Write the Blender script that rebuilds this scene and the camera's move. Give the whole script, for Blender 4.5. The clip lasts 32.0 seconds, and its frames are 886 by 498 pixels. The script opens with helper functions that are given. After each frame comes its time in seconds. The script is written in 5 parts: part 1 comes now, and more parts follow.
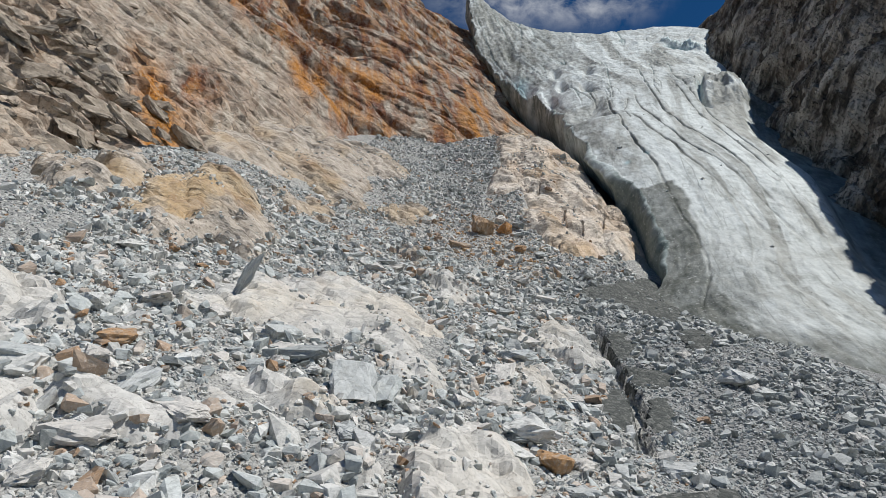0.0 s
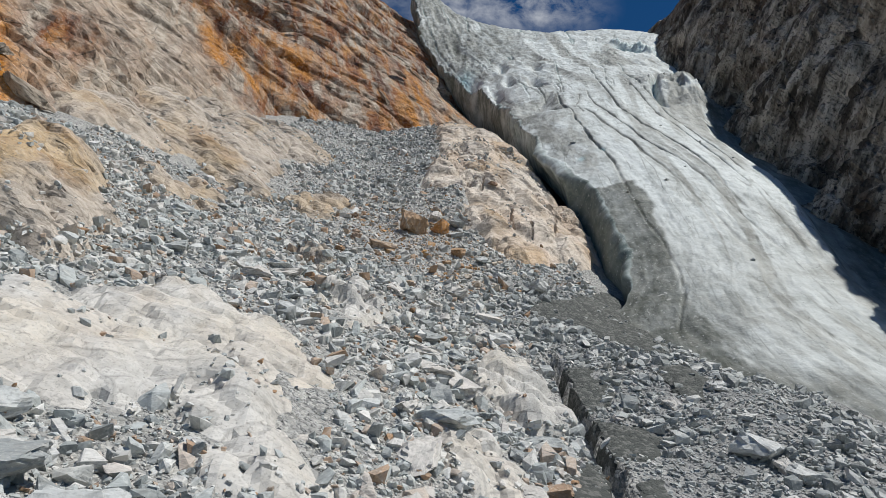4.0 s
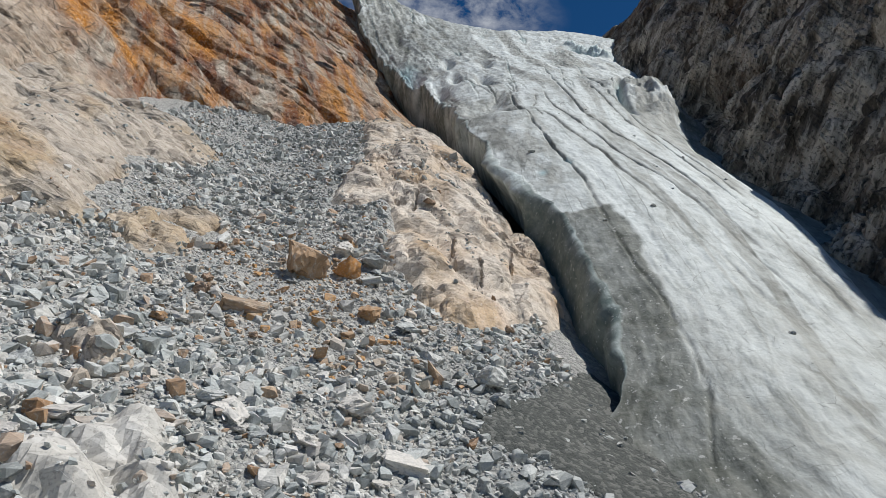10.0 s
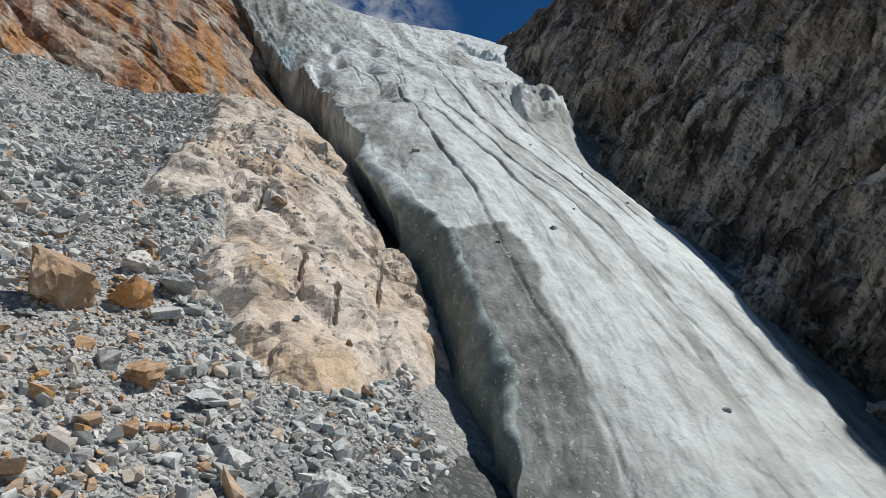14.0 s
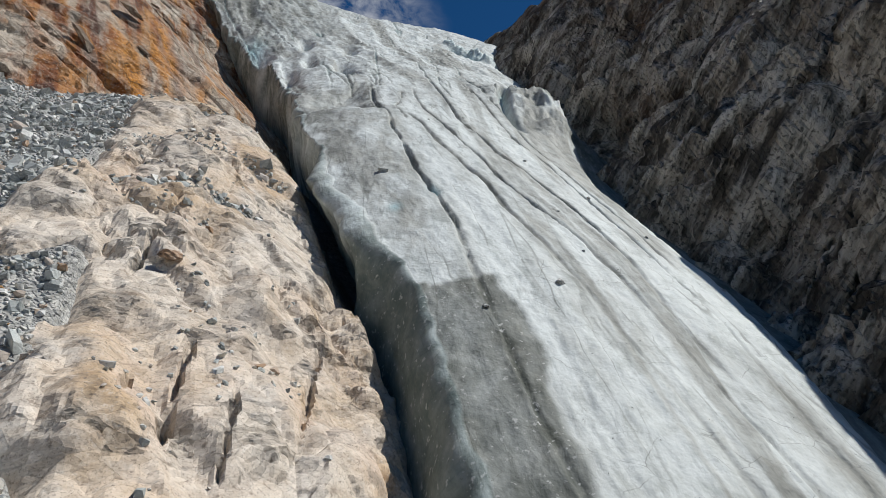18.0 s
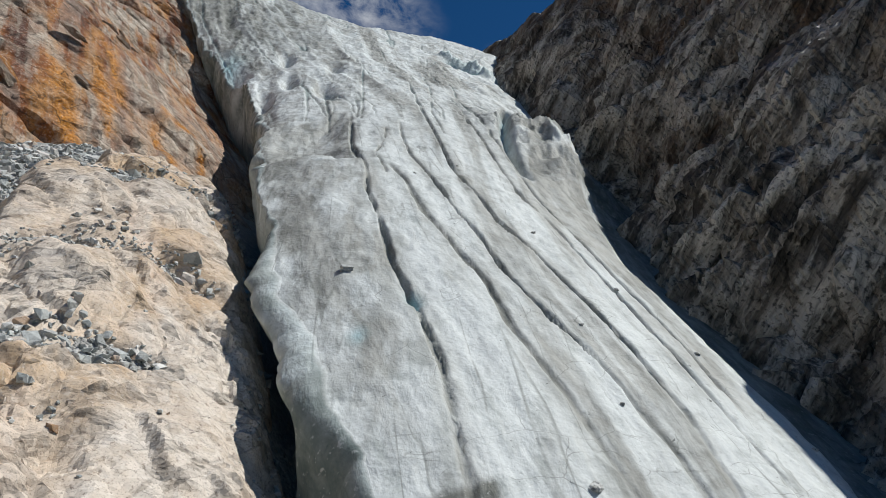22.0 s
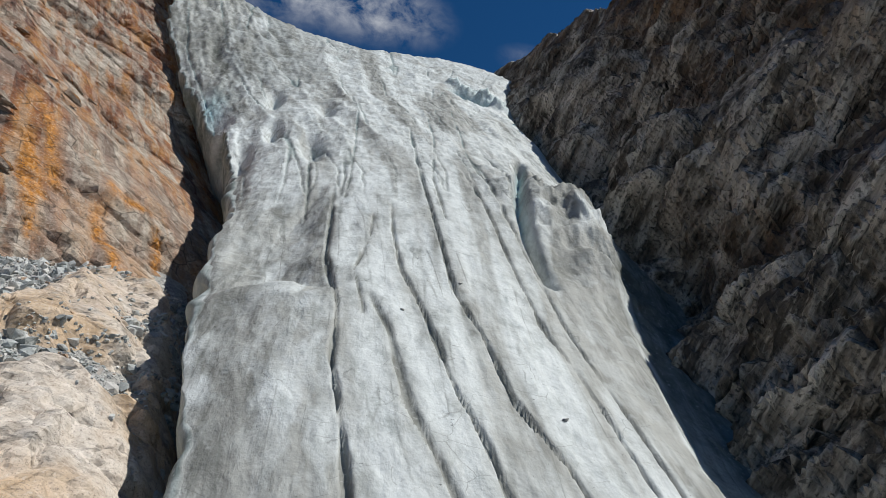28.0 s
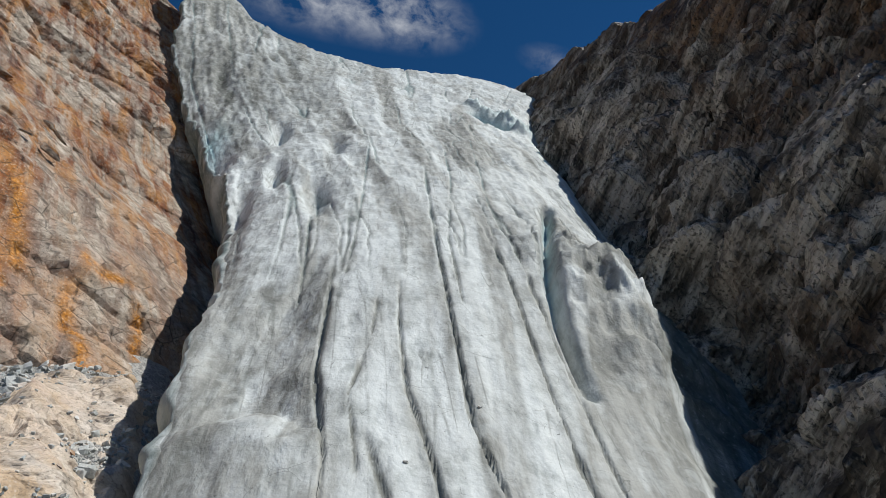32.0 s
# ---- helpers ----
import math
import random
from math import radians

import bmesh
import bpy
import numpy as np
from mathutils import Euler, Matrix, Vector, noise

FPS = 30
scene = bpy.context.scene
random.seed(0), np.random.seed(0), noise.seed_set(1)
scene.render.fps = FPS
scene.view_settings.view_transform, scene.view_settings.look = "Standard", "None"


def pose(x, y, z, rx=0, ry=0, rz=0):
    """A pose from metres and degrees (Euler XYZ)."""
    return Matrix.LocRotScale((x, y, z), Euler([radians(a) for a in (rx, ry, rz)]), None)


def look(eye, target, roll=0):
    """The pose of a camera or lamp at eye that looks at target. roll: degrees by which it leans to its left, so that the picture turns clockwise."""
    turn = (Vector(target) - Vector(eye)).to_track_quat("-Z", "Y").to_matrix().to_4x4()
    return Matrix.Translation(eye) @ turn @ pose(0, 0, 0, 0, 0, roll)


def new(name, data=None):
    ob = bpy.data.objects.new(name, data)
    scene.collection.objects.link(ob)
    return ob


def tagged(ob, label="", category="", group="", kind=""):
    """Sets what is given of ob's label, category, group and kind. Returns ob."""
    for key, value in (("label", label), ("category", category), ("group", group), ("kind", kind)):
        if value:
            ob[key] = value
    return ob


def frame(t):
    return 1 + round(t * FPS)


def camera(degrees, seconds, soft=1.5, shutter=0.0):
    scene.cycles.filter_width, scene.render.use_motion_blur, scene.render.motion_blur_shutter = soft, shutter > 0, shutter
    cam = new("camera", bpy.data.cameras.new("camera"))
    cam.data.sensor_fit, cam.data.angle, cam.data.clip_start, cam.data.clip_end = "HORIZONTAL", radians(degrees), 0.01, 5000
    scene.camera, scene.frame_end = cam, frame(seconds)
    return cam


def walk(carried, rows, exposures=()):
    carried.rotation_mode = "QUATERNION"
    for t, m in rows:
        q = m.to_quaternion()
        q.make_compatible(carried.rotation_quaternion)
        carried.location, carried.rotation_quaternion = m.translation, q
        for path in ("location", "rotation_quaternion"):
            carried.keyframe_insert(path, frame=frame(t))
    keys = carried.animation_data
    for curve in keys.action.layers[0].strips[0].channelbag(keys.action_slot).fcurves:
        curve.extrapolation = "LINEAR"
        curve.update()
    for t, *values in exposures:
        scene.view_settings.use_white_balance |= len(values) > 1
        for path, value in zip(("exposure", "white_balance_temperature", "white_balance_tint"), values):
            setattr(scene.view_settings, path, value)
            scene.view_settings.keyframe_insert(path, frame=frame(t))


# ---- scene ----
cam = camera(67.8, 32.0, 0.6)
METRES, EYE, TILT, LEAN, TURN = 100.0, 10.0, 21.0, 0.0, 0.0
EXPOSURE = -0.08
SUN = (0.513, 0.10, 0.85)
ROWS = [
    (0.0, 0.0, 0.0, 0.0, 0.0, 0.0, -0.0),
    (0.5, 0.0013, 0.0157, 0.0001, -0.71, 0.01, -0.27),
    (1.0, 0.0028, 0.0314, 0.0002, -1.4, 0.02, -0.54),
    (1.5, 0.0045, 0.0471, 0.0004, -2.09, 0.03, -0.81),
    (2.0, 0.0065, 0.063, 0.0002, -2.77, 0.05, -1.06),
    (2.5, 0.0085, 0.079, 0.0, -3.45, 0.08, -1.32),
    (3.0, 0.0108, 0.095, -0.0001, -4.13, 0.11, -1.58),
    (3.5, 0.0133, 0.1109, -0.0002, -4.81, 0.15, -1.83),
    (5.5, 0.0238, 0.1769, 0.0088, -6.05, 0.27, -2.28),
    (6.0, 0.0264, 0.1931, 0.0123, -6.51, 0.29, -2.47),
    (6.5, 0.0291, 0.209, 0.016, -7.08, 0.32, -2.66),
    (7.0, 0.0318, 0.2237, 0.0192, -7.62, 0.36, -2.89),
    (7.5, 0.0348, 0.2396, 0.0222, -8.18, 0.41, -3.1),
    (8.0, 0.0379, 0.255, 0.0251, -8.73, 0.43, -3.3),
    (8.5, 0.0411, 0.2701, 0.0277, -9.3, 0.49, -3.53),
    (9.0, 0.0443, 0.285, 0.0299, -9.75, 0.52, -3.7),
    (9.5, 0.0476, 0.2994, 0.0321, -10.12, 0.54, -3.86),
    (10.0, 0.0509, 0.314, 0.0341, -10.48, 0.58, -3.98),
    (10.5, 0.0543, 0.3284, 0.0363, -10.86, 0.61, -4.13),
    (11.0, 0.0579, 0.3427, 0.0386, -11.24, 0.64, -4.27),
    (11.5, 0.0618, 0.3568, 0.0409, -11.83, 0.7, -4.5),
    (12.0, 0.0661, 0.3704, 0.0431, -13.54, 0.83, -5.16),
    (12.5, 0.0706, 0.384, 0.0448, -15.61, 1.03, -5.93),
    (13.0, 0.0754, 0.3974, 0.0465, -17.66, 1.23, -6.7),
    (13.5, 0.0807, 0.4109, 0.0482, -19.64, 1.44, -7.41),
    (14.0, 0.0863, 0.4247, 0.0504, -21.24, 1.62, -7.97),
    (14.5, 0.0924, 0.4391, 0.0542, -21.4, 1.64, -8.02),
    (16.5, 0.1176, 0.4963, 0.0713, -21.85, 1.7, -8.13),
    (17.0, 0.1237, 0.5105, 0.0765, -22.03, 1.74, -8.18),
    (17.5, 0.1299, 0.5247, 0.0814, -22.39, 1.79, -8.3),
    (18.0, 0.1361, 0.5401, 0.0888, -22.41, 1.82, -8.3),
    (18.5, 0.1425, 0.556, 0.0981, -22.41, 1.8, -8.26),
    (19.0, 0.1487, 0.5716, 0.1068, -22.44, 1.8, -8.29),
    (19.5, 0.1551, 0.5865, 0.1153, -22.41, 1.78, -8.24),
    (20.0, 0.1608, 0.6011, 0.1248, -22.42, 1.76, -8.23),
    (20.5, 0.1661, 0.6151, 0.1344, -22.43, 1.76, -8.23),
    (21.0, 0.1713, 0.6286, 0.1443, -22.43, 1.75, -8.23),
    (21.5, 0.1762, 0.6413, 0.1541, -22.42, 1.73, -8.21),
    (22.0, 0.1807, 0.6537, 0.1637, -22.44, 1.72, -8.21),
    (22.5, 0.1852, 0.6656, 0.1732, -22.44, 1.71, -8.2),
    (23.0, 0.1895, 0.677, 0.1827, -22.45, 1.7, -8.2),
    (23.5, 0.1939, 0.6882, 0.1922, -22.43, 1.7, -8.16),
    (24.0, 0.1981, 0.699, 0.2014, -22.42, 1.7, -8.15),
    (24.5, 0.2024, 0.7095, 0.2097, -22.37, 1.69, -8.14),
    (25.0, 0.2067, 0.72, 0.2182, -22.32, 1.69, -8.1),
    (25.5, 0.2109, 0.7305, 0.2268, -22.24, 1.7, -8.05),
    (27.5, 0.2262, 0.7728, 0.261, -21.39, 1.67, -7.76),
    (28.0, 0.23, 0.7831, 0.2699, -21.14, 1.64, -7.66),
    (28.5, 0.2338, 0.7933, 0.2788, -20.89, 1.61, -7.56),
    (29.0, 0.2374, 0.8034, 0.2877, -20.64, 1.59, -7.46),
    (29.5, 0.2411, 0.8137, 0.2966, -20.39, 1.58, -7.35),
    (30.0, 0.2447, 0.824, 0.3054, -20.14, 1.55, -7.25),
    (30.5, 0.2483, 0.8343, 0.3141, -19.88, 1.52, -7.16),
    (31.0, 0.2518, 0.8445, 0.3228, -19.62, 1.48, -7.05),
    (31.5, 0.2552, 0.8547, 0.3314, -19.32, 1.45, -6.94),
    (32.0, 0.2587, 0.8651, 0.3399, -19.02, 1.42, -6.83),
]
walk(cam, [(t, pose(0, 0, EYE, TILT, LEAN, TURN) @ pose(METRES * x, METRES * y, METRES * z, 90 + pitch, roll, yaw)) for t, x, y, z, yaw, pitch, roll in ROWS],
     exposures=[(0.0, EXPOSURE), (32.0, EXPOSURE)])

# ---- daylight ----
# The valley is planned in a frame that leans with the slope: x across, y up the valley, z off the slope.
LEAN_C, LEAN_S = math.cos(radians(TILT)), math.sin(radians(TILT))


def to_world(p):
    """Valley coordinates (n, 3) to world coordinates."""
    q = np.empty_like(p)
    q[:, 0] = p[:, 0]
    q[:, 1] = p[:, 1] * LEAN_C - p[:, 2] * LEAN_S
    q[:, 2] = p[:, 1] * LEAN_S + p[:, 2] * LEAN_C + EYE
    return q


sun_way = Vector(to_world(np.array([SUN]))[0]) - Vector((0, 0, EYE))
sun_way.normalize()
sun = new("sun", bpy.data.lights.new("sun", "SUN"))
sun.data.energy, sun.data.angle, sun.data.color = 4.4, radians(0.53), (1.0, 0.985, 0.95)
sun.matrix_world = look((0, 0, 0), -sun_way)

world = bpy.data.worlds.new("world")
scene.world = world
world.use_nodes = True
wn = world.node_tree.nodes
sky = wn.new("ShaderNodeTexSky")
sky.sky_type, sky.sun_disc = "NISHITA", False
sky.sun_elevation = math.asin(sun_way.z)
sky.sun_rotation = math.atan2(sun_way.x, sun_way.y)
sky.altitude, sky.air_density, sky.dust_density, sky.ozone_density = 1500, 1.0, 0.0, 6.0
deep = wn.new("ShaderNodeHueSaturation")
deep.inputs["Saturation"].default_value = 1.24
world.node_tree.links.new(sky.outputs["Color"], deep.inputs["Color"])
world.node_tree.links.new(deep.outputs["Color"], wn["Background"].inputs["Color"])
wn["Background"].inputs["Strength"].default_value = 0.058


# ---- noise in numpy ----
def hashed(ix, iy, iz, seed):
    h = (ix.astype(np.int64) * 374761393 + iy.astype(np.int64) * 668265263 + iz.astype(np.int64) * 2147483647 + seed * 1274126177) & 0xFFFFFFFF
    h = ((h ^ (h >> 13)) * 1103515245) & 0xFFFFFFFF
    h = ((h ^ (h >> 16)) * 2654435761) & 0xFFFFFFFF
    return ((h ^ (h >> 15)) & 0xFFFFFF) / float(0xFFFFFF)


def value_noise(p, seed=0):
    """Smooth noise from -1 to 1 at points (n, 3)."""
    i = np.floor(p).astype(np.int64)
    f = p - i
    f = f * f * f * (f * (f * 6 - 15) + 10)
    out = np.zeros(len(p))
    for dx in (0, 1):
        for dy in (0, 1):
            for dz in (0, 1):
                w = (f[:, 0] if dx else 1 - f[:, 0]) * (f[:, 1] if dy else 1 - f[:, 1]) * (f[:, 2] if dz else 1 - f[:, 2])
                out += w * hashed(i[:, 0] + dx, i[:, 1] + dy, i[:, 2] + dz, seed)
    return out * 2 - 1


SPIN = np.array(Euler((0.5, 0.7, 0.3)).to_matrix())


def fbm(p, octaves=4, seed=0, gain=0.5, ridged=False):
    out, amp, q, total = np.zeros(len(p)), 1.0, np.array(p, float), 0.0
    for k in range(octaves):
        n = value_noise(q, seed + k)
        out += amp * (1 - 2 * np.abs(n) if ridged else n)
        total += amp
        amp *= gain
        q = (q @ SPIN) * 2.03 + 7.1
    return out / total


def blocks(p, seed=0, tilt=1.0, ids=False, crisp=18.0):
    """Broken rock: every cell of an uneven lattice has its own step and its own tilt. Returns the relief and the distance from the joint, or the cell's own number."""
    i = np.floor(p).astype(np.int64)
    best = np.full(len(p), 9e9)
    second = np.full(len(p), 9e9)
    total, weight, cell = np.zeros(len(p)), np.full(len(p), 1e-200), np.zeros(len(p))
    for dx in (-1, 0, 1):
        for dy in (-1, 0, 1):
            for dz in (-1, 0, 1):
                cx, cy, cz = i[:, 0] + dx, i[:, 1] + dy, i[:, 2] + dz
                a, b, c = hashed(cx, cy, cz, seed), hashed(cx, cy, cz, seed + 11), hashed(cx, cy, cz, seed + 23)
                v = p - np.stack((cx + a, cy + b, cz + c), 1)
                d = np.sqrt((v * v).sum(1))
                r = (a * 7.3) % 1 - 0.5 + tilt * (((b * 5.1) % 1 - 0.5) * v[:, 0] + ((c * 9.7) % 1 - 0.5) * v[:, 1] + ((a * 3.9) % 1 - 0.5) * v[:, 2])
                w = np.exp(-crisp * d)
                total += w * r
                weight += w
                near = d < best
                second = np.where(near, best, np.minimum(second, d))
                cell = np.where(near, a, cell)
                best = np.where(near, d, best)
    return cell if ids else (total / weight, second - best)


def facets(u, v, seed=0, slope=3.2, lean=0.9, turn=0.5, drop=1.0, joint=0.0):
    """Fractured rock in the plane (u, v): flat-topped blocks with bevelled sides, the highest one showing; sides facing +v are steeper by drop; joint cuts a groove between blocks."""
    iu, iv = np.floor(u).astype(np.int64), np.floor(v).astype(np.int64)
    best, second = np.full(len(u), -0.45), np.full(len(u), -9.0)
    none = np.zeros(len(u), np.int64)
    for du in (-1, 0, 1):
        for dv in (-1, 0, 1):
            a, b, c = (hashed(iu + du, iv + dv, none, seed + k) for k in (0, 11, 23))
            x, y = u - iu - du - a, v - iv - dv - b
            w = turn * (2 * c - 1)
            rx, ry = np.abs(x * np.cos(w) + y * np.sin(w)), y * np.cos(w) - x * np.sin(w)
            ry = np.where(ry > 0, ry * drop, -ry)
            h = (a * 7.3) % 1
            top = h + 2 * lean * (((b * 5.1) % 1 - 0.5) * x + ((c * 9.7) % 1 - 0.5) * y)
            r = np.minimum(top, h + slope * (0.28 + 0.27 * ((c * 3.3) % 1) - np.maximum(np.maximum(rx, ry), 0.72 * (rx + ry))))
            second = np.maximum(second, np.minimum(best, r))
            best = np.maximum(best, r)
    return best - 0.3 - joint * np.clip(1 - (best - second) / 0.16, 0, 1)


def step(a, b, x):
    t = np.clip((x - a) / (b - a), 0, 1)
    return t * t * (3 - 2 * t)


def spline_grid(rows, x0, x1, y0, y1):
    """A smooth sheet through a coarse lattice of heights."""
    c = np.array(rows, float)

    def weights(u, n):
        u = np.clip(u, 0, n - 1 - 1e-9)
        i = u.astype(int)
        f = u - i
        w = np.stack((-.5 * f**3 + f**2 - .5 * f, 1.5 * f**3 - 2.5 * f**2 + 1, -1.5 * f**3 + 2 * f**2 + .5 * f, .5 * f**3 - .5 * f**2))
        return i, w

    pad = np.pad(c, 1, mode="reflect", reflect_type="odd")

    def height(x, y):
        i, wx = weights((np.asarray(x, float) - x0) / (x1 - x0) * (c.shape[1] - 1), c.shape[1])
        j, wy = weights((np.asarray(y, float) - y0) / (y1 - y0) * (c.shape[0] - 1), c.shape[0])
        out = 0
        for a in range(4):
            for b in range(4):
                out = out + wy[a] * wx[b] * pad[j + a, i + b]
        return out

    return height


def curve(pairs):
    """A line through (at, value) pairs."""
    a = np.array(pairs, float)
    return lambda s: np.interp(s, a[:, 0], a[:, 1])


def to_line(x, y, line):
    """Distance from points to an open line of (x, y) places, and how far along it (0 to 1)."""
    a = np.array(line, float)
    best, along = np.full(len(x), 9e9), np.zeros(len(x))
    for k in range(len(a) - 1):
        (ax, ay), (bx, by) = a[k], a[k + 1]
        dx, dy = bx - ax, by - ay
        t = np.clip(((x - ax) * dx + (y - ay) * dy) / (dx * dx + dy * dy + 1e-9), 0, 1)
        d = np.hypot(x - ax - t * dx, y - ay - t * dy)
        along = np.where(d < best, (k + t) / (len(a) - 1), along)
        best = np.minimum(best, d)
    return best, along


def inside(x, y, outline):
    """Distance inside an outline (negative outside)."""
    a = np.array(list(outline) + [outline[0]], float)
    d, _ = to_line(x, y, a)
    odd = np.zeros(len(x), bool)
    for k in range(len(a) - 1):
        (ax, ay), (bx, by) = a[k], a[k + 1]
        if ay == by:
            continue
        odd ^= ((ay > y) != (by > y)) & (x < (bx - ax) * (y - ay) / (by - ay) + ax)
    return np.where(odd, d, -d)


# ---- the lie of the land (valley frame) ----
ground_sheet = spline_grid([
    [1.8, -2.6, -6.3, -8.5, -9.4, -9.8, -10.1, -11.3, -12.8, -14.1],
    [6.5, 2.4, -1.3, -3.4, -5.0, -6.4, -8.7, -10.5, -11.4, -11.7],
    [10.4, 7.3, 4.4, 2.0, -0.6, -2.9, -6.0, -9.6, -9.2, -9.6],
    [13.7, 11.6, 9.7, 7.5, 4.5, -0.2, -3.1, -6.4, -6.6, -8.2],
    [15.8, 14.7, 13.8, 12.7, 9.5, 4.1, 1.6, 0.5, -2.2, -6.0],
    [17.3, 16.8, 16.6, 16.7, 15.3, 12.0, 8.9, 10.3, 7.7, -0.1],
    [18.6, 18.6, 18.7, 19.8, 20.1, 19.0, 16.7, 18.5, 16.2, 6.0],
    [19.7, 20.8, 22.1, 23.5, 24.5, 24.3, 22.5, 23.1, 20.5, 13.1],
    [20.9, 23.2, 25.4, 27.4, 29.0, 29.9, 29.5, 27.5, 24.2, 20.0]], -60, 30, -20, 160)
cliff_sheet = spline_grid([
    [37, 28, 17, 0.6, -20, -46, -74],
    [48.5, 39, 28.6, 11.7, -11.8, -34, -56],
    [61.7, 50, 36.6, 19.1, -1.5, -21, -37],
    [74.6, 61, 47.5, 32.7, 10.6, -6, -14.8],
    [87.6, 73, 58.3, 42.8, 32.9, 23.1, 8.5],
    [100.7, 86, 71.7, 59.1, 49.7, 38.3, 23.2],
    [114.4, 100.5, 86.6, 72.6, 57, 42.7, 30.8],
    [128.7, 115.2, 101.4, 86.3, 69.6, 56.3, 42.9],
    [143.3, 129.4, 115.5, 100.6, 84.7, 71.5, 58.6],
    [158.2, 142.8, 127.6, 112, 95.9, 82.6, 73.3],
    [173.2, 155.7, 138.1, 120.8, 105.8, 95.9, 87.4]], -80, 30, 40, 290)
ice_sheet = spline_grid([
    [-12.1, -9.2, -9.6, -11.0, -12.5, -14.0, -15.5, -17.1],
    [-6.0, -1.4, -0.8, -1.2, -1.8, -2.9, -3.9, -5.0],
    [3.1, 9.0, 10.7, 9.8, 8.9, 8.2, 7.7, 7.3],
    [12.3, 20.3, 21.6, 20.9, 19.4, 19.4, 19.5, 19.5],
    [21.2, 27.8, 31.6, 32.2, 31.0, 31.0, 31.3, 31.7],
    [29.7, 35.6, 39.9, 42.1, 42.6, 42.5, 43.0, 44.0],
    [38.5, 44.4, 49.1, 51.6, 52.6, 53.2, 54.4, 56.1],
    [50.9, 56.3, 60.0, 61.6, 62.6, 63.4, 65.5, 67.5],
    [68.2, 70.8, 72.3, 73.0, 73.9, 75.4, 77.1, 77.2],
    [87.6, 85.8, 84.4, 83.5, 84.2, 85.7, 86.0, 84.0],
    [107.7, 97.9, 93.0, 91.7, 92.2, 93.0, 91.8, 89.5]], 15, 105, 40, 280)
# The shaded wall is a sheet x(y, z).
wall_sheet = spline_grid([
    [39.8, 39.5, 40.8, 41.8, 42.9, 44.2],
    [52.3, 55.8, 58.3, 59.2, 60.8, 62.5],
    [67.1, 72.9, 75.7, 77.0, 78.9, 80.6],
    [83.6, 90.5, 94.2, 94.9, 96.3, 98.3],
    [101.0, 107.6, 111.7, 113.0, 113.9, 115.6]], 40, 240, -10, 120)

ice_left = curve([(40, 20), (58, 17), (62, 19), (66, 22), (72, 24), (78, 24.3), (84, 25.0), (92, 24.7), (97, 24.4), (101, 23), (108, 23.6),
                  (114, 22.9), (120, 23.1), (135, 24.5), (150, 26.1), (166, 26.6), (188, 24.7), (200, 21.4), (210, 19), (222, 15), (240, 12), (275, 10)])
ice_right = curve([(40, 40), (60, 40), (65, 41), (72, 43.5), (79, 46), (88, 49.3), (95, 49.7), (107, 50.6), (118, 54.5), (130, 59.5), (140, 63.5),
                   (150, 67), (165, 70.5), (200, 78), (212, 83), (240, 98), (280, 104)])
ice_crest = curve([(10, 280), (24, 275), (35, 262), (44, 256), (57, 254), (73, 252), (89, 248), (97, 239), (110, 236)])
wall_top = curve([(40, 34), (70, 44), (90, 54), (105, 63), (125, 73), (150, 80), (170, 83), (180, 83.2), (192, 85), (203, 87.4), (224, 86.6), (251, 83.6), (275, 80)])

melt_slot = [(11.8, 51.0), (11.5, 48.0), (11.2, 44.5), (11.3, 42.0), (10.7, 39.5), (10.9, 37.0), (10.2, 34.2), (9.4, 31.5), (9.1, 29.5)]


# ---- mesh helpers ----
def link_mesh(name, verts, faces, material, smooth=False, parent=None, attributes=()):
    """One mesh object from arrays: verts (n, 3) in the world, faces (m, 3 or 4)."""
    me = bpy.data.meshes.new(name)
    me.vertices.add(len(verts))
    me.vertices.foreach_set("co", np.ascontiguousarray(verts, np.float32).ravel())
    n, k = faces.shape
    me.loops.add(n * k)
    me.loops.foreach_set("vertex_index", np.ascontiguousarray(faces, np.int32).ravel())
    me.polygons.add(n)
    me.polygons.foreach_set("loop_start", np.arange(0, n * k, k, dtype=np.int32))
    me.polygons.foreach_set("use_smooth", np.full(n, smooth, bool))
    me.update(calc_edges=True)
    for key, values in attributes:
        at = me.attributes.new(key, "FLOAT", "POINT")
        at.data.foreach_set("value", np.ascontiguousarray(values, np.float32).ravel())
    if isinstance(material, (list, tuple)):
        for m in material:
            me.materials.append(m)
    else:
        me.materials.append(material)
    ob = new(name, me)
    if parent:
        ob.parent = parent
    return ob


def sheet_faces(rows, cols, keep=None):
    i = np.arange(rows * cols).reshape(rows, cols)
    f = np.stack((i[:-1, :-1], i[:-1, 1:], i[1:, 1:], i[1:, :-1]), -1).reshape(-1, 4)
    if keep is not None:
        k = keep.reshape(rows, cols)
        f = f[(k[:-1, :-1] | k[:-1, 1:] | k[1:, 1:] | k[1:, :-1]).reshape(-1)]
    return f


def compact(p, f, extra):
    used = np.unique(f)
    back = np.full(len(p), -1)
    back[used] = np.arange(len(used))
    return p[used], back[f], [(k, v[used]) for k, v in extra]


def normals_of(p, rows, cols):
    g = p.reshape(rows, cols, 3)
    du, dv = np.gradient(g, axis=1), np.gradient(g, axis=0)
    n = np.cross(du, dv).reshape(-1, 3)
    return n / (np.linalg.norm(n, axis=1, keepdims=True) + 1e-9)


def flat3(x, y, z=0.0):
    return np.stack((x, y, np.full(len(x), z) if np.isscalar(z) else z), 1)


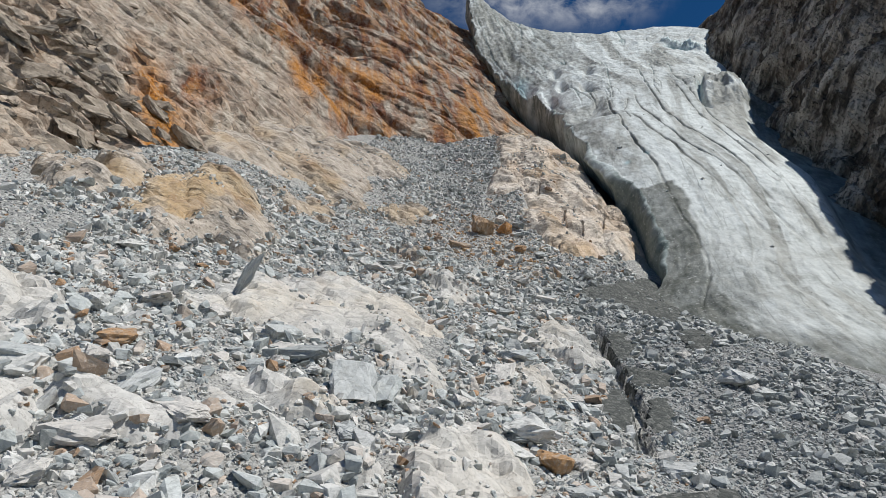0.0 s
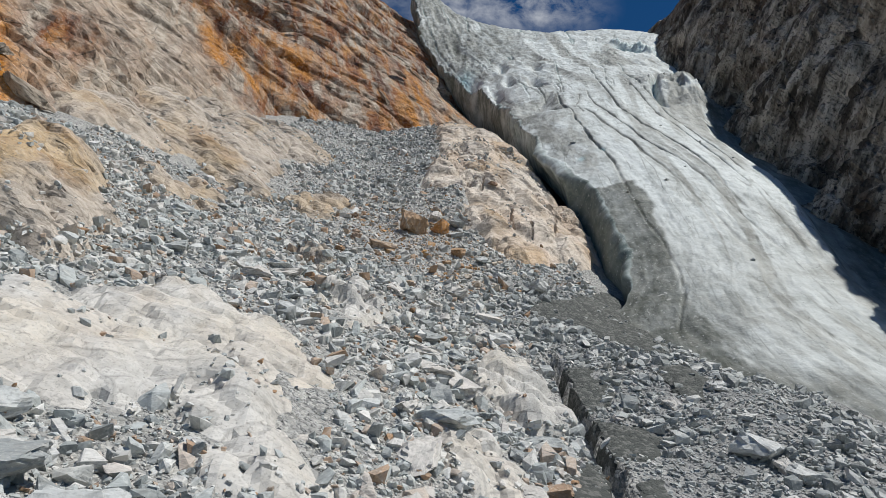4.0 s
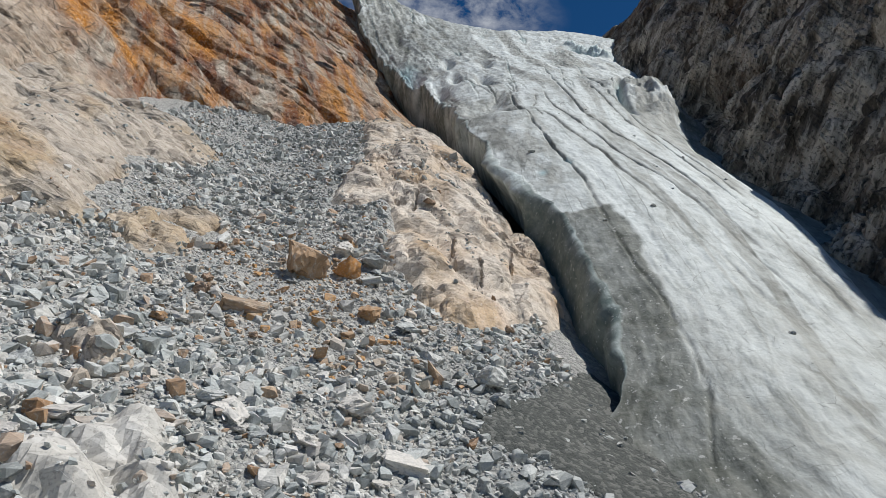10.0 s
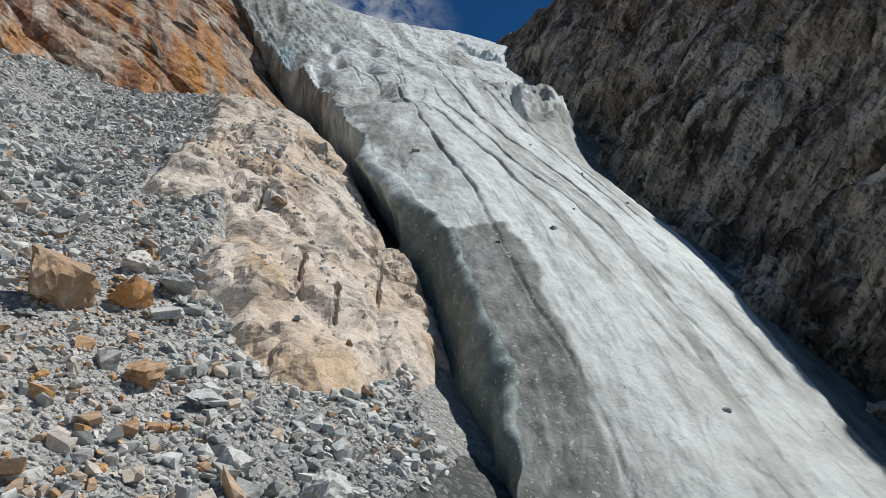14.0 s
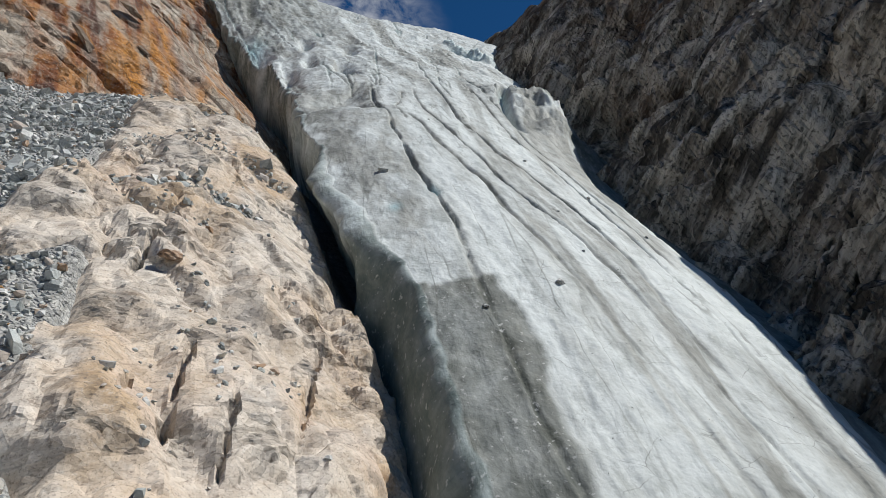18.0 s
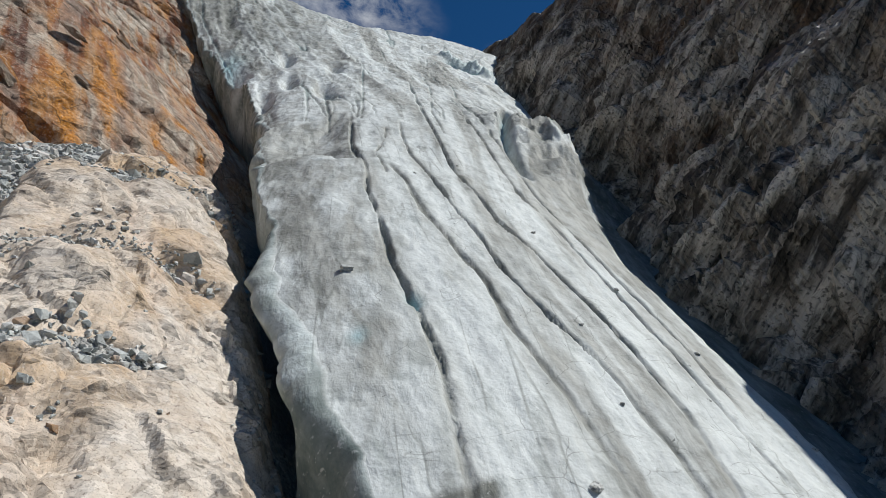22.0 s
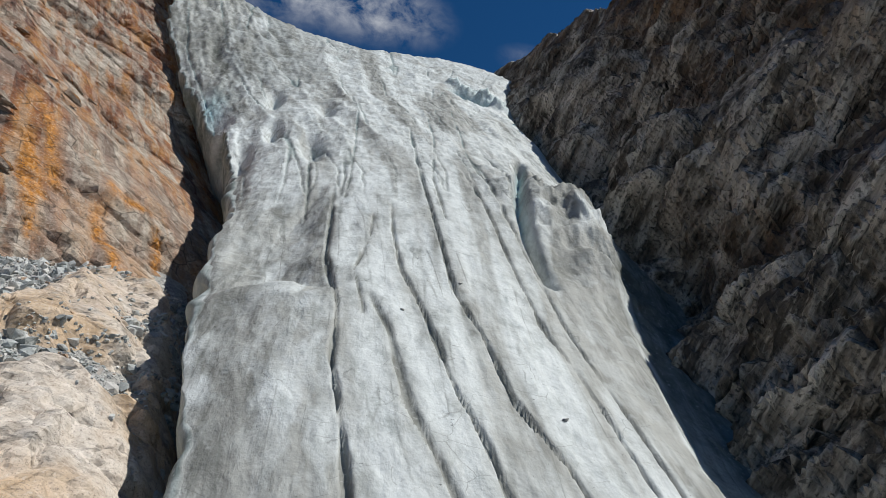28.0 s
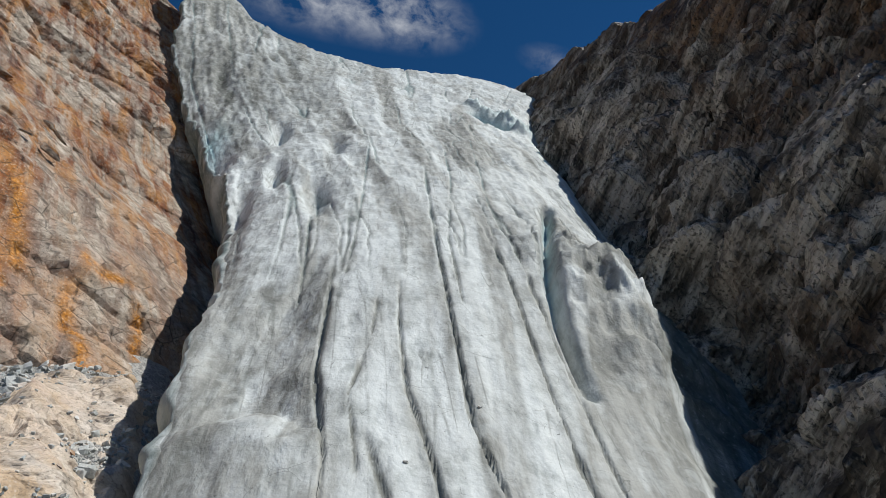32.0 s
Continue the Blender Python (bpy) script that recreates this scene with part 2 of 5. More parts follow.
# ---- the shapes of bedrock that stand out of the rubble: outline, lift, tone (0 pale, 1 ochre) ----
OUTCROPS = []


def outcrop(label, outline, lift, tone, fine=0.22):
    OUTCROPS.append((label, outline, lift, tone, fine))


PALE = "pale cream bedrock hump polished smooth by ice"
outcrop(PALE, [(-17.4, 23.5), (-16.4, 25.7), (-14.2, 25.4), (-12.5, 22.9), (-13.1, 20.9), (-15.8, 20.2)], 0.7, 0.1)
outcrop("broad white bedrock slab, scoured and dusty, half buried in rubble",
        [(-11.8, 29.2), (-11.4, 34.1), (-10.2, 39.1), (-7.8, 42.0), (-5.0, 42.6), (-1.5, 40.4), (0.4, 36.2), (0.7, 30.0), (-0.4, 26.6), (-2.1, 28.0),
         (-4.0, 31.0), (-5.6, 28.8), (-7.7, 29.2), (-9.5, 28.5), (-10.7, 27.2)], 0.7, 0.15)
outcrop("cream bedrock ledge with yellow mineral stains between grey blocks",
        [(-8.2, 21.9), (-7.2, 23.4), (-6.1, 22.8), (-4.8, 23.1), (-3.7, 22.5), (-3.8, 20.9), (-5.3, 20.1), (-6.6, 19.8), (-7.6, 20.1)], 0.55, 0.2)
outcrop(PALE, [(-10.9, 18.0), (-10.5, 20.0), (-9.5, 19.4), (-7.6, 18.6), (-6.8, 17.5), (-8.0, 16.3), (-8.8, 16.9), (-9.8, 17.2)], 0.6, 0.0)
outcrop("rounded cream bedrock dome with scratched flanks",
        [(-1.7, 49.2), (-0.5, 52.6), (0.9, 52.8), (1.8, 50.3), (1.7, 46.5), (0.8, 42.6), (-0.4, 42.8), (-1.0, 45.0)], 0.9, 0.12)
outcrop("cream bedrock slab beside the melt channel", [(6.3, 47.1), (8.6, 49.9), (10.4, 48.2), (11.0, 44.6), (10.2, 40.9), (8.1, 39.8), (5.9, 42.1)], 0.8, 0.2)
outcrop(PALE, [(3.4, 34.7), (5.7, 37.8), (7.0, 35.6), (6.3, 32.0), (4.5, 31.5)], 0.5, 0.1)
outcrop("white bedrock ribs under loose blocks", [(-1.3, 19.9), (0.3, 22.5), (2.0, 23.0), (3.0, 21.8), (3.2, 18.3), (1.2, 16.2), (-0.9, 16.6)], 0.6, 0.05)
outcrop(PALE, [(-3.0, 19.2), (-1.5, 20.5), (-0.9, 19.9), (-1.4, 18.5), (-2.7, 18.1)], 0.4, 0.05)
outcrop(PALE, [(-13.0, 18.1), (-11.5, 18.2), (-10.5, 16.9), (-11.0, 15.6), (-13.2, 16.0)], 0.5, 0.0)
outcrop("ochre and white bedrock dome with an undercut, stained by iron",
        [(-19.2, 39.8), (-20.6, 47.2), (-20.2, 53.5), (-17.5, 56.8), (-14.3, 52.6), (-12.2, 48.5), (-11.8, 40.5), (-14.1, 40.0), (-15.2, 36.7), (-17.5, 36.8)], 1.6, 0.55)
outcrop("smooth beige bedrock slab among gravel", [(-16.4, 61.8), (-12.9, 67.3), (-10.0, 67.0), (-10.2, 62.5), (-11.1, 58.1), (-14.1, 58.1)], 0.7, 0.25)
outcrop("banded tan bedrock ledges at the foot of the cliff", [(-27.4, 41.0), (-26.0, 46.0), (-22.9, 54.2), (-20.6, 50.1), (-20.5, 41.0), (-23.5, 38.5)], 1.0, 0.5)
outcrop("upright cream bedrock rib in the scree", [(-3.6, 57.8), (-1.9, 61.0), (-1.1, 56.8), (-1.4, 53.5), (-2.7, 53.0)], 0.9, 0.25)
outcrop("tan bedrock shoulder, layered and smooth, below the rusty cliff",
        [(-30.0, 66.0), (-28.0, 90.0), (-21.7, 101.0), (-9.6, 100.5), (-4.6, 95.4), (-4.4, 89.0), (-8.2, 86.0), (-9.2, 81.6), (-7.4, 76.6), (-8.4, 70.6), (-11.2, 69.9), (-15.0, 68.2), (-21.0, 65.0)], 1.5, 0.35, 0.3)
outcrop("beige bedrock step in the scree gully", [(-7.6, 72.2), (-6.0, 77.8), (-2.2, 80.8), (-1.4, 76.0), (-2.6, 71.4), (-5.4, 69.4)], 0.8, 0.3)
BUTTRESS = [(8.6, 118.0), (8.6, 106.0), (8.2, 100.6), (7.2, 93.5), (5.4, 88.7), (5.0, 84.0), (8.3, 83.8), (9.6, 85.2), (9.7, 81.4), (9.1, 77.0), (9.9, 74.4), (10.6, 71.6),
            (12.5, 69.4), (15.5, 69.8), (18.3, 72.6), (21.6, 75.8), (23.4, 78.0), (24.9, 82.0), (24.7, 90.0), (24.0, 97.0), (23.8, 103.0), (24.0, 110.0), (23.6, 118.0), (23.1, 127.0), (22.8, 140.0),
            (21.0, 147.0), (14.0, 140.0), (14.6, 132.5), (12.0, 127.5), (10.5, 122.0)]
BENCHES = [[(10.4, 94.6), (12.0, 95.6), (14.9, 97.2), (18.5, 97.0), (16.4, 94.8), (14.5, 93.6), (12.2, 93.4)],
           [(9.5, 103.5), (13.0, 105.5), (17.5, 106.5), (21.0, 105.0), (17.0, 104.0), (12.5, 102.6)],
           [(9.0, 118.0), (13.0, 121.0), (18.0, 124.5), (21.8, 124.0), (21.8, 119.5), (16.5, 117.5), (12.0, 115.0)],
           [(18.2, 132.0), (21.8, 136.5), (22.0, 131.0), (20.0, 128.5)]]
SILT = [[(11.9, 49.3), (13.8, 49.6), (13.8, 46.8), (12.4, 43.8), (11.5, 44.4)], [(11.6, 42.8), (14.5, 41.8), (13.8, 39.2), (11.3, 39.2)],
        [(7.6, 33.0), (9.6, 37.4), (10.2, 37.6), (9.9, 34.6), (9.0, 30.6)], [(11.2, 36.8), (12.8, 37.6), (12.1, 34.4), (10.4, 31.4), (9.9, 32.2), (10.7, 34.6)],
        [(5.8, 23.3), (9.1, 25.8), (11.9, 26.5), (11.7, 25.2), (8.0, 23.3), (5.6, 22.0)], [(17.5, 49.4), (19.8, 50.6), (20.0, 47.5), (17.9, 45.1), (16.4, 45.6)],
        [(11.8, 59.2), (16.3, 63.3), (22.3, 70.5), (22.2, 60.7), (20.3, 52.4), (17.6, 53.2), (15.2, 56.6), (13.0, 57.6)]]


def rubble_relief(x, y):
    """Height of the bare ground under the stones."""
    q = flat3(x, y)
    h = ground_sheet(x, y) + 0.55 * fbm(q * 0.09, 3, 5) + 0.22 * fbm(q * 0.45, 4, 9)
    d, _ = to_line(x, y, melt_slot)
    h -= 1.6 * step(0.5, 0.16, d + 0.32 * fbm(q * 0.9, 3, 4) + 0.08)
    h -= 1.2 * step(22.8, 24.6, x) * step(77, 83, y) * step(160, 150, y)
    under = step(0.3, 1.6, inside(x, y, BUTTRESS))
    for bench in BENCHES:
        under *= step(0.3, -0.3, inside(x, y, bench))
    h -= 1.3 * under
    return h


def slab_place(x, y, size, seed):
    k = min(1.0, max(0.3, 6.0 / size))
    return np.stack((k * (x * 0.5 + 0.25 * y), k * y * 0.36, 0 * x + seed), 1)


def extent(outline):
    a = np.array(outline)
    return math.sqrt(max(np.ptp(a[:, 0]) * np.ptp(a[:, 1]), 1))


def outcrop_relief(x, y, outline, lift, seed):
    """Height of a bedrock body and how far inside its outline the place is."""
    q = flat3(x, y)
    d = inside(x, y, outline) + 1.1 * fbm(q * 0.45, 4, seed)
    size = extent(outline)
    low = 0.16 * size
    h = ground_sheet(x, y) + 0.55 * fbm(q * 0.09, 3, 5) + lift * (np.sqrt(np.clip(d / low, 0, 1)) * 1.0 + 0.25 * fbm(q * (2.2 / size), 2, seed + 3))
    a = slab_place(x, y, size, seed)
    v = facets(a[:, 0], -a[:, 1], seed, 3.4, 0.5, 0.6, 1.9, 0.3)
    v2 = facets(x * 0.8 - 0.2 * y, -0.6 * y - 0.2 * x, seed + 5, 3.2, 0.5, 0.7, 2.0, 0.25)
    v3 = facets(x * 2.1 + 0.5 * y, -1.7 * y + 0.4 * x, seed + 7, 2.6, 0.8, 0.8, 1.5)
    h += 0.75 * min(1.0, lift) * v + 0.20 * v2 + 0.05 * v3 * step(-0.1, 0.3, fbm(q * 0.4, 2, seed + 4)) + 0.05 * fbm(q * 1.6, 3, seed + 8) - 0.25 * step(0.05, -0.35, fbm(q * 0.3, 3, seed + 9))
    return h - 1.2 * step(0.0, -1.0, d), d


def buttress_place(x, y):
    w = 0.5 * fbm(flat3(x, y) * 0.25, 3, 75)
    return np.stack((x * 0.22 + 0.05 * y + 0.12 * w, w - 0.17 * y + 0.03 * x, 0 * x), 1)


def buttress_relief(x, y):
    """The light rock buttress between the scree and the ice: slabs, joints and ledges."""
    q = flat3(x, y)
    d = inside(x, y, BUTTRESS) + 0.5 * fbm(q * 0.6, 3, 71)
    h = ground_sheet(x, y) + 1.3 * step(-0.3, 1.6, d) - 0.3
    a = buttress_place(x, y)
    v = facets(a[:, 0], a[:, 1], 31, 3.0, 1.0, 0.6, 1.8)
    wx, wy = x + 0.5 * fbm(q * 0.5, 3, 73), y + 0.5 * fbm(q * 0.5, 3, 74)
    v2 = facets(wx * 0.45 + 0.15 * wy, -0.36 * wy + 0.14 * wx, 37, 3.0, 1.0, 0.7, 1.8, 0.35)
    v3 = facets(wx * 1.0 - 0.2 * wy, -0.9 * wy - 0.3 * wx, 43, 3.0, 1.0, 0.8, 1.8, 0.3)
    v4 = facets(wx * 2.4 + 0.6 * wy, -2.0 * wy + 0.5 * wx, 45, 2.6, 1.0, 0.8, 1.5)
    broken = step(-0.15, 0.35, fbm(q * 0.16, 3, 79))
    h += 0.9 * v + 0.50 * v2 * (0.4 + 0.6 * broken) + 0.24 * v3 * (0.1 + 0.9 * broken) + 0.07 * v4 * broken + 0.05 * fbm(q * 1.1, 4, 47)
    for crack in CRACKS:
        c, along = to_line(x, y, crack)
        h -= 0.8 * step(0.17, 0.03, c + 0.18 * fbm(q * 1.2, 3, 48)) * step(0.0, 0.15, along) * step(1.0, 0.85, along)
    for bench in BENCHES:
        b = inside(x, y, bench)
        h -= 0.9 * step(-0.4, 0.8, b)
    return h - 3.0 * step(0.0, -1.5, d), d


CRACKS = [[(14.9, 81.0), (14.5, 78.6), (14.1, 75.6)], [(16.6, 79.2), (16.3, 77.2), (15.8, 74.4)], [(20.8, 85.0), (19.9, 82.0), (19.4, 80.0), (18.6, 76.8)], [(12.5, 76.0), (13.0, 78.6)], [(12.0, 84.0), (12.6, 86.0), (12.9, 88.4)]]

# ---- materials ----
def tree(name):
    m = bpy.data.materials.new(name)
    m.use_nodes = True
    t = m.node_tree
    bsdf = t.nodes["Principled BSDF"]
    return m, t, bsdf


def axes_of(along, out):
    """Rows: along the grain, out of the face, and across both."""
    a = Vector(along).normalized()
    b = Vector(out)
    b = (b - a * a.dot(b)).normalized()
    return Matrix((a, b, a.cross(b)))


class Nodes:
    """Short hand for node building."""

    def __init__(self, t):
        self.t = t

    def put(self, kind, **values):
        n = self.t.nodes.new(kind)
        for k, v in values.items():
            n.inputs[k].default_value = v
        return n

    def link(self, a, b):
        self.t.links.new(a, b)

    def place(self, scale=(1, 1, 1), axes=None):
        c = self.t.nodes.new("ShaderNodeTexCoord").outputs["Object"]
        if axes is not None:
            r = self.put("ShaderNodeMapping", Rotation=tuple(axes.to_euler()))
            self.link(c, r.inputs["Vector"])
            c = r.outputs["Vector"]
        m = self.put("ShaderNodeMapping", Scale=scale)
        self.link(c, m.inputs["Vector"])
        return m.outputs["Vector"]

    def noise(self, where, scale, detail=6.0, rough=0.6, warp=0.0):
        n = self.put("ShaderNodeTexNoise", Scale=scale, Detail=detail, Roughness=rough, Distortion=warp)
        self.link(where, n.inputs["Vector"])
        return n.outputs["Fac"]

    def cells(self, where, scale, feature="DISTANCE_TO_EDGE"):
        n = self.put("ShaderNodeTexVoronoi", Scale=scale)
        n.feature = feature
        self.link(where, n.inputs["Vector"])
        return n.outputs["Distance"]

    def curl(self, where, amount, scale):
        """Bends a place by noise."""
        n = self.put("ShaderNodeTexNoise", Scale=scale, Detail=4.0)
        self.link(where, n.inputs["Vector"])
        s, a = self.t.nodes.new("ShaderNodeVectorMath"), self.t.nodes.new("ShaderNodeVectorMath")
        s.operation, a.operation = "SCALE", "ADD"
        s.inputs["Scale"].default_value = amount
        self.link(n.outputs["Color"], s.inputs[0])
        self.link(where, a.inputs[0])
        self.link(s.outputs[0], a.inputs[1])
        return a.outputs[0]

    def faces(self, where, scale):
        """Slanted block faces: height and a random tone for each."""
        n = self.put("ShaderNodeTexVoronoi", Scale=scale)
        n.feature, n.distance = "F1", "CHEBYCHEV"
        self.link(where, n.inputs["Vector"])
        return n.outputs["Distance"], n.outputs["Color"]

    def planes(self, where, scale):
        """Flat fracture faces, each tilted its own way: height, a random tone for each, and the distance from its middle."""
        n = self.put("ShaderNodeTexVoronoi", Scale=scale)
        self.link(where, n.inputs["Vector"])
        away, lean, dot = (self.t.nodes.new("ShaderNodeVectorMath") for _ in range(3))
        away.operation, lean.operation, dot.operation = "SUBTRACT", "SUBTRACT", "DOT_PRODUCT"
        lean.inputs[1].default_value = (0.5, 0.5, 0.5)
        self.link(where, away.inputs[0])
        self.link(n.outputs["Position"], away.inputs[1])
        self.link(n.outputs["Color"], lean.inputs[0])
        self.link(away.outputs[0], dot.inputs[0])
        self.link(lean.outputs[0], dot.inputs[1])
        return dot.outputs["Value"], n.outputs["Color"]

    def ramp(self, fac, *stops):
        n = self.t.nodes.new("ShaderNodeValToRGB")
        e = n.color_ramp.elements
        while len(e) < len(stops):
            e.new(0.5)
        for k, (p, c) in enumerate(stops):
            e[k].position = p
            e[k].color = (*c, 1) if not np.isscalar(c) else (c, c, c, 1)
        self.link(fac, n.inputs["Fac"])
        return n.outputs["Color"]

    def mix(self, fac, a, b, blend="MIX"):
        n = self.t.nodes.new("ShaderNodeMix")
        n.data_type, n.blend_type = "RGBA", blend
        for s, v in ((n.inputs["Factor"], fac), (n.inputs["A"], a), (n.inputs["B"], b)):
            if isinstance(v, bpy.types.NodeSocket):
                self.link(v, s)
            elif s.type == "RGBA":
                s.default_value = (*v, 1)
            else:
                s.default_value = v
        for s in n.inputs:
            if s.type == "RGBA" and s.name == "A" and not isinstance(a, bpy.types.NodeSocket):
                s.default_value = (*a, 1)
            if s.type == "RGBA" and s.name == "B" and not isinstance(b, bpy.types.NodeSocket):
                s.default_value = (*b, 1)
        rgba = [s for s in n.inputs if s.type == "RGBA"]
        for s, v in zip(rgba, (a, b)):
            if isinstance(v, bpy.types.NodeSocket):
                self.link(v, s)
        return [o for o in n.outputs if o.type == "RGBA"][0]

    def math(self, op, a, b=0.0, clamp=False):
        n = self.t.nodes.new("ShaderNodeMath")
        n.operation, n.use_clamp = op, clamp
        for s, v in zip(n.inputs, (a, b)):
            if isinstance(v, bpy.types.NodeSocket):
                self.link(v, s)
            else:
                s.default_value = v
        return n.outputs[0]

    def attribute(self, key):
        n = self.t.nodes.new("ShaderNodeAttribute")
        n.attribute_name = key
        return n.outputs["Fac"]

    def bump(self, height, strength, distance, after=None):
        n = self.put("ShaderNodeBump", Strength=strength, Distance=distance)
        self.link(height, n.inputs["Height"])
        if after is not None:
            self.link(after, n.inputs["Normal"])
        return n.outputs["Normal"]


def rock_material(name, pale, mid, dark, stain, grain, axes, stained=1.0, rough=0.88, scale=1.0, relief=1.0, streaky=0.0, jointed=0.6, tones=0.5, fall=None, lined=0.6, warp=0.10):
    """Broken bedrock: flat fracture faces of different tone, layered grain, thin joints, and mineral stains where the mesh carries them."""
    fall = fall or axes_of((0, -0.3, -0.95), (0.1, -0.7, 0.7))
    m, t, bsdf = tree(name)
    k = Nodes(t)
    here, layered = k.place(), k.place(grain, axes)
    broad = k.noise(here, 0.13 * scale, 6, 0.62, 0.3)
    layers = k.noise(layered, 0.8 * scale, 7, 0.62)
    mottle = k.noise(here, 0.75 * scale, 8, 0.64)
    fine = k.noise(here, 4.5 * scale, 4, 0.62)
    micro = k.noise(here, 13.0 * scale, 3, 0.6)
    # fracture faces at three sizes, their edges bent a little by noise
    bent = k.curl(k.place([c ** 0.7 for c in grain], axes), warp, (2.0 if warp < 0.3 else 0.8) * scale)
    big, small, chips = k.planes(bent, 0.45 * scale), k.planes(bent, 1.3 * scale), k.planes(bent, 3.6 * scale)
    col = k.ramp(layers, (0.30, dark), (0.39, mid), (0.50, pale), (0.58, mid), (0.66, pale))
    col = k.mix(k.ramp(broad, (0.40, 0.0), (0.60, 0.85)), col, k.ramp(mottle, (0.33, dark), (0.43, mid), (0.54, pale)))
    col = k.mix(k.ramp(big[1], (0.25, tones), (0.5, 0.0)), col, mid)
    col = k.mix(k.ramp(small[1], (0.3, tones), (0.45, 0.0), (0.6, 0.0)), col, [0.5 * (a + c) for a, c in zip(mid, dark)])
    col = k.mix(k.ramp(small[1], (0.58, 0.0), (0.75, tones)), col, pale)
    wash = k.ramp(k.noise(k.place((0.5, 1, 1), fall), 0.16, 8, 0.60), (0.42, 0.0), (0.53, 0.97))
    drip = k.ramp(k.noise(k.place((0.07, 1.0, 1.0), fall), 0.7, 6, 0.58), (0.48, 0.0), (0.56, 1.0))
    amount = k.math("ADD", k.math("MULTIPLY", wash, 1.0 - 0.5 * streaky), k.math("MULTIPLY", drip, streaky), True)
    amount = k.math("MULTIPLY", k.attribute("stain"), amount, True)
    hue = k.ramp(k.noise(k.place((0.30, 1, 1), fall), 0.32, 7, 0.60), (0.38, stain[0]), (0.48, stain[1]), (0.60, stain[2]))
    col = k.mix(k.math("MULTIPLY", amount, stained, True), col, hue)
    runs = k.math("MULTIPLY", k.attribute("drip"), k.ramp(mottle, (0.36, 0.25), (0.52, 1.0)), True)
    col = k.mix(runs, col, k.ramp(fine, (0.35, (0.30, 0.11, 0.02)), (0.6, (0.60, 0.25, 0.03))))
    col = k.mix(k.ramp(chips[1], (0.25, 0.5 * tones), (0.42, 0.0)), col, [0.6 * c for c in mid])
    col = k.mix(k.ramp(fine, (0.32, 0.8), (0.41, 0.0)), col, dark)
    col = k.mix(k.ramp(fine, (0.55, 0.0), (0.68, 0.5)), col, pale)
    col = k.mix(k.ramp(micro, (0.34, 0.5), (0.45, 0.0)), col, [c * 0.8 for c in dark])
    col = k.mix(k.math("MULTIPLY", k.attribute("vein"), k.ramp(mottle, (0.38, 0.2), (0.55, 1.0)), True), col, [min(1.0, 1.1 * c) for c in pale])
    thin = k.noise(k.curl(k.place([c * f for c, f in zip(grain, (0.6, 1.0, 1.0))], axes), 0.25, 0.9), 0.55 * scale, 3, 0.5)
    thin = k.math("MULTIPLY", k.ramp(thin, (0.484, 0.0), (0.492, 1.0), (0.496, 1.0), (0.502, 0.0)), k.ramp(mottle, (0.46, 0.0), (0.54, 1.0)))
    col = k.mix(k.math("MULTIPLY", thin, lined), col, [c * 0.45 for c in dark])
    joint = k.cells(bent, 0.45 * scale)
    col = k.mix(k.math("MULTIPLY", k.ramp(joint, (0.008, jointed), (0.03, 0.0)), k.ramp(mottle, (0.44, 0.0), (0.52, 1.0))), col, [c * 0.4 for c in dark])
    k.link(col, bsdf.inputs["Base Color"])
    bsdf.inputs["Roughness"].default_value = rough
    bsdf.inputs["Specular IOR Level"].default_value = 0.25
    n = k.bump(thin, 0.6 * lined, -0.12)
    n = k.bump(big[0], 1.0, 0.8 * relief, n)
    n = k.bump(small[0], 1.0, 0.75 * relief, n)
    n = k.bump(chips[0], 1.0, 0.5 * relief, n)
    n = k.bump(k.noise(layered, 1.6 * scale, 3, 0.5), 1.0, 0.10 * relief, n)
    n = k.bump(k.noise(here, 5.0 * scale, 2, 0.5), 1.0, 0.03 * relief, n)
    k.link(n, bsdf.inputs["Normal"])
    return m


CLIFF_AXES = axes_of((0.86, 0.22, -0.42), (0.55, -0.62, 0.50))
CLIFF_FALL = axes_of((0.18, -0.53, -0.83), (0.50, -0.68, 0.50))
WALL_AXES = axes_of((0.10, -0.66, 0.74), (-0.90, -0.10, 0.44))
SLAB_AXES = axes_of((0.95, 0.25, 0.08), (0.10, -0.70, 0.70))
RUST = ((0.10, 0.043, 0.030), (0.23, 0.082, 0.029), (0.42, 0.20, 0.066))
cliff_rock = rock_material("rusty_cliff_rock", (0.57, 0.495, 0.405), (0.36, 0.295, 0.225), (0.09, 0.073, 0.056), RUST, (0.9, 1.0, 1.15), CLIFF_AXES, 1.0, streaky=0.6, relief=0.7, scale=0.8, fall=CLIFF_FALL, lined=0.4, tones=0.45)
pale_rock = rock_material("pale_bedrock", (0.62, 0.60, 0.56), (0.52, 0.50, 0.46), (0.33, 0.31, 0.28), ((0.42, 0.24, 0.09), (0.56, 0.36, 0.13), (0.60, 0.46, 0.26)), (0.7, 0.9, 1.1), SLAB_AXES, 0.9, relief=0.5, tones=0.25, jointed=0.3, lined=0.15)
shoulder_rock = rock_material("tan_shoulder_rock", (0.57, 0.505, 0.43), (0.44, 0.375, 0.305), (0.17, 0.14, 0.11), ((0.34, 0.20, 0.085), (0.48, 0.32, 0.145), (0.54, 0.41, 0.26)), (0.6, 1.0, 1.5), CLIFF_AXES, 0.8, relief=0.8, tones=0.35, jointed=0.3, lined=0.4)
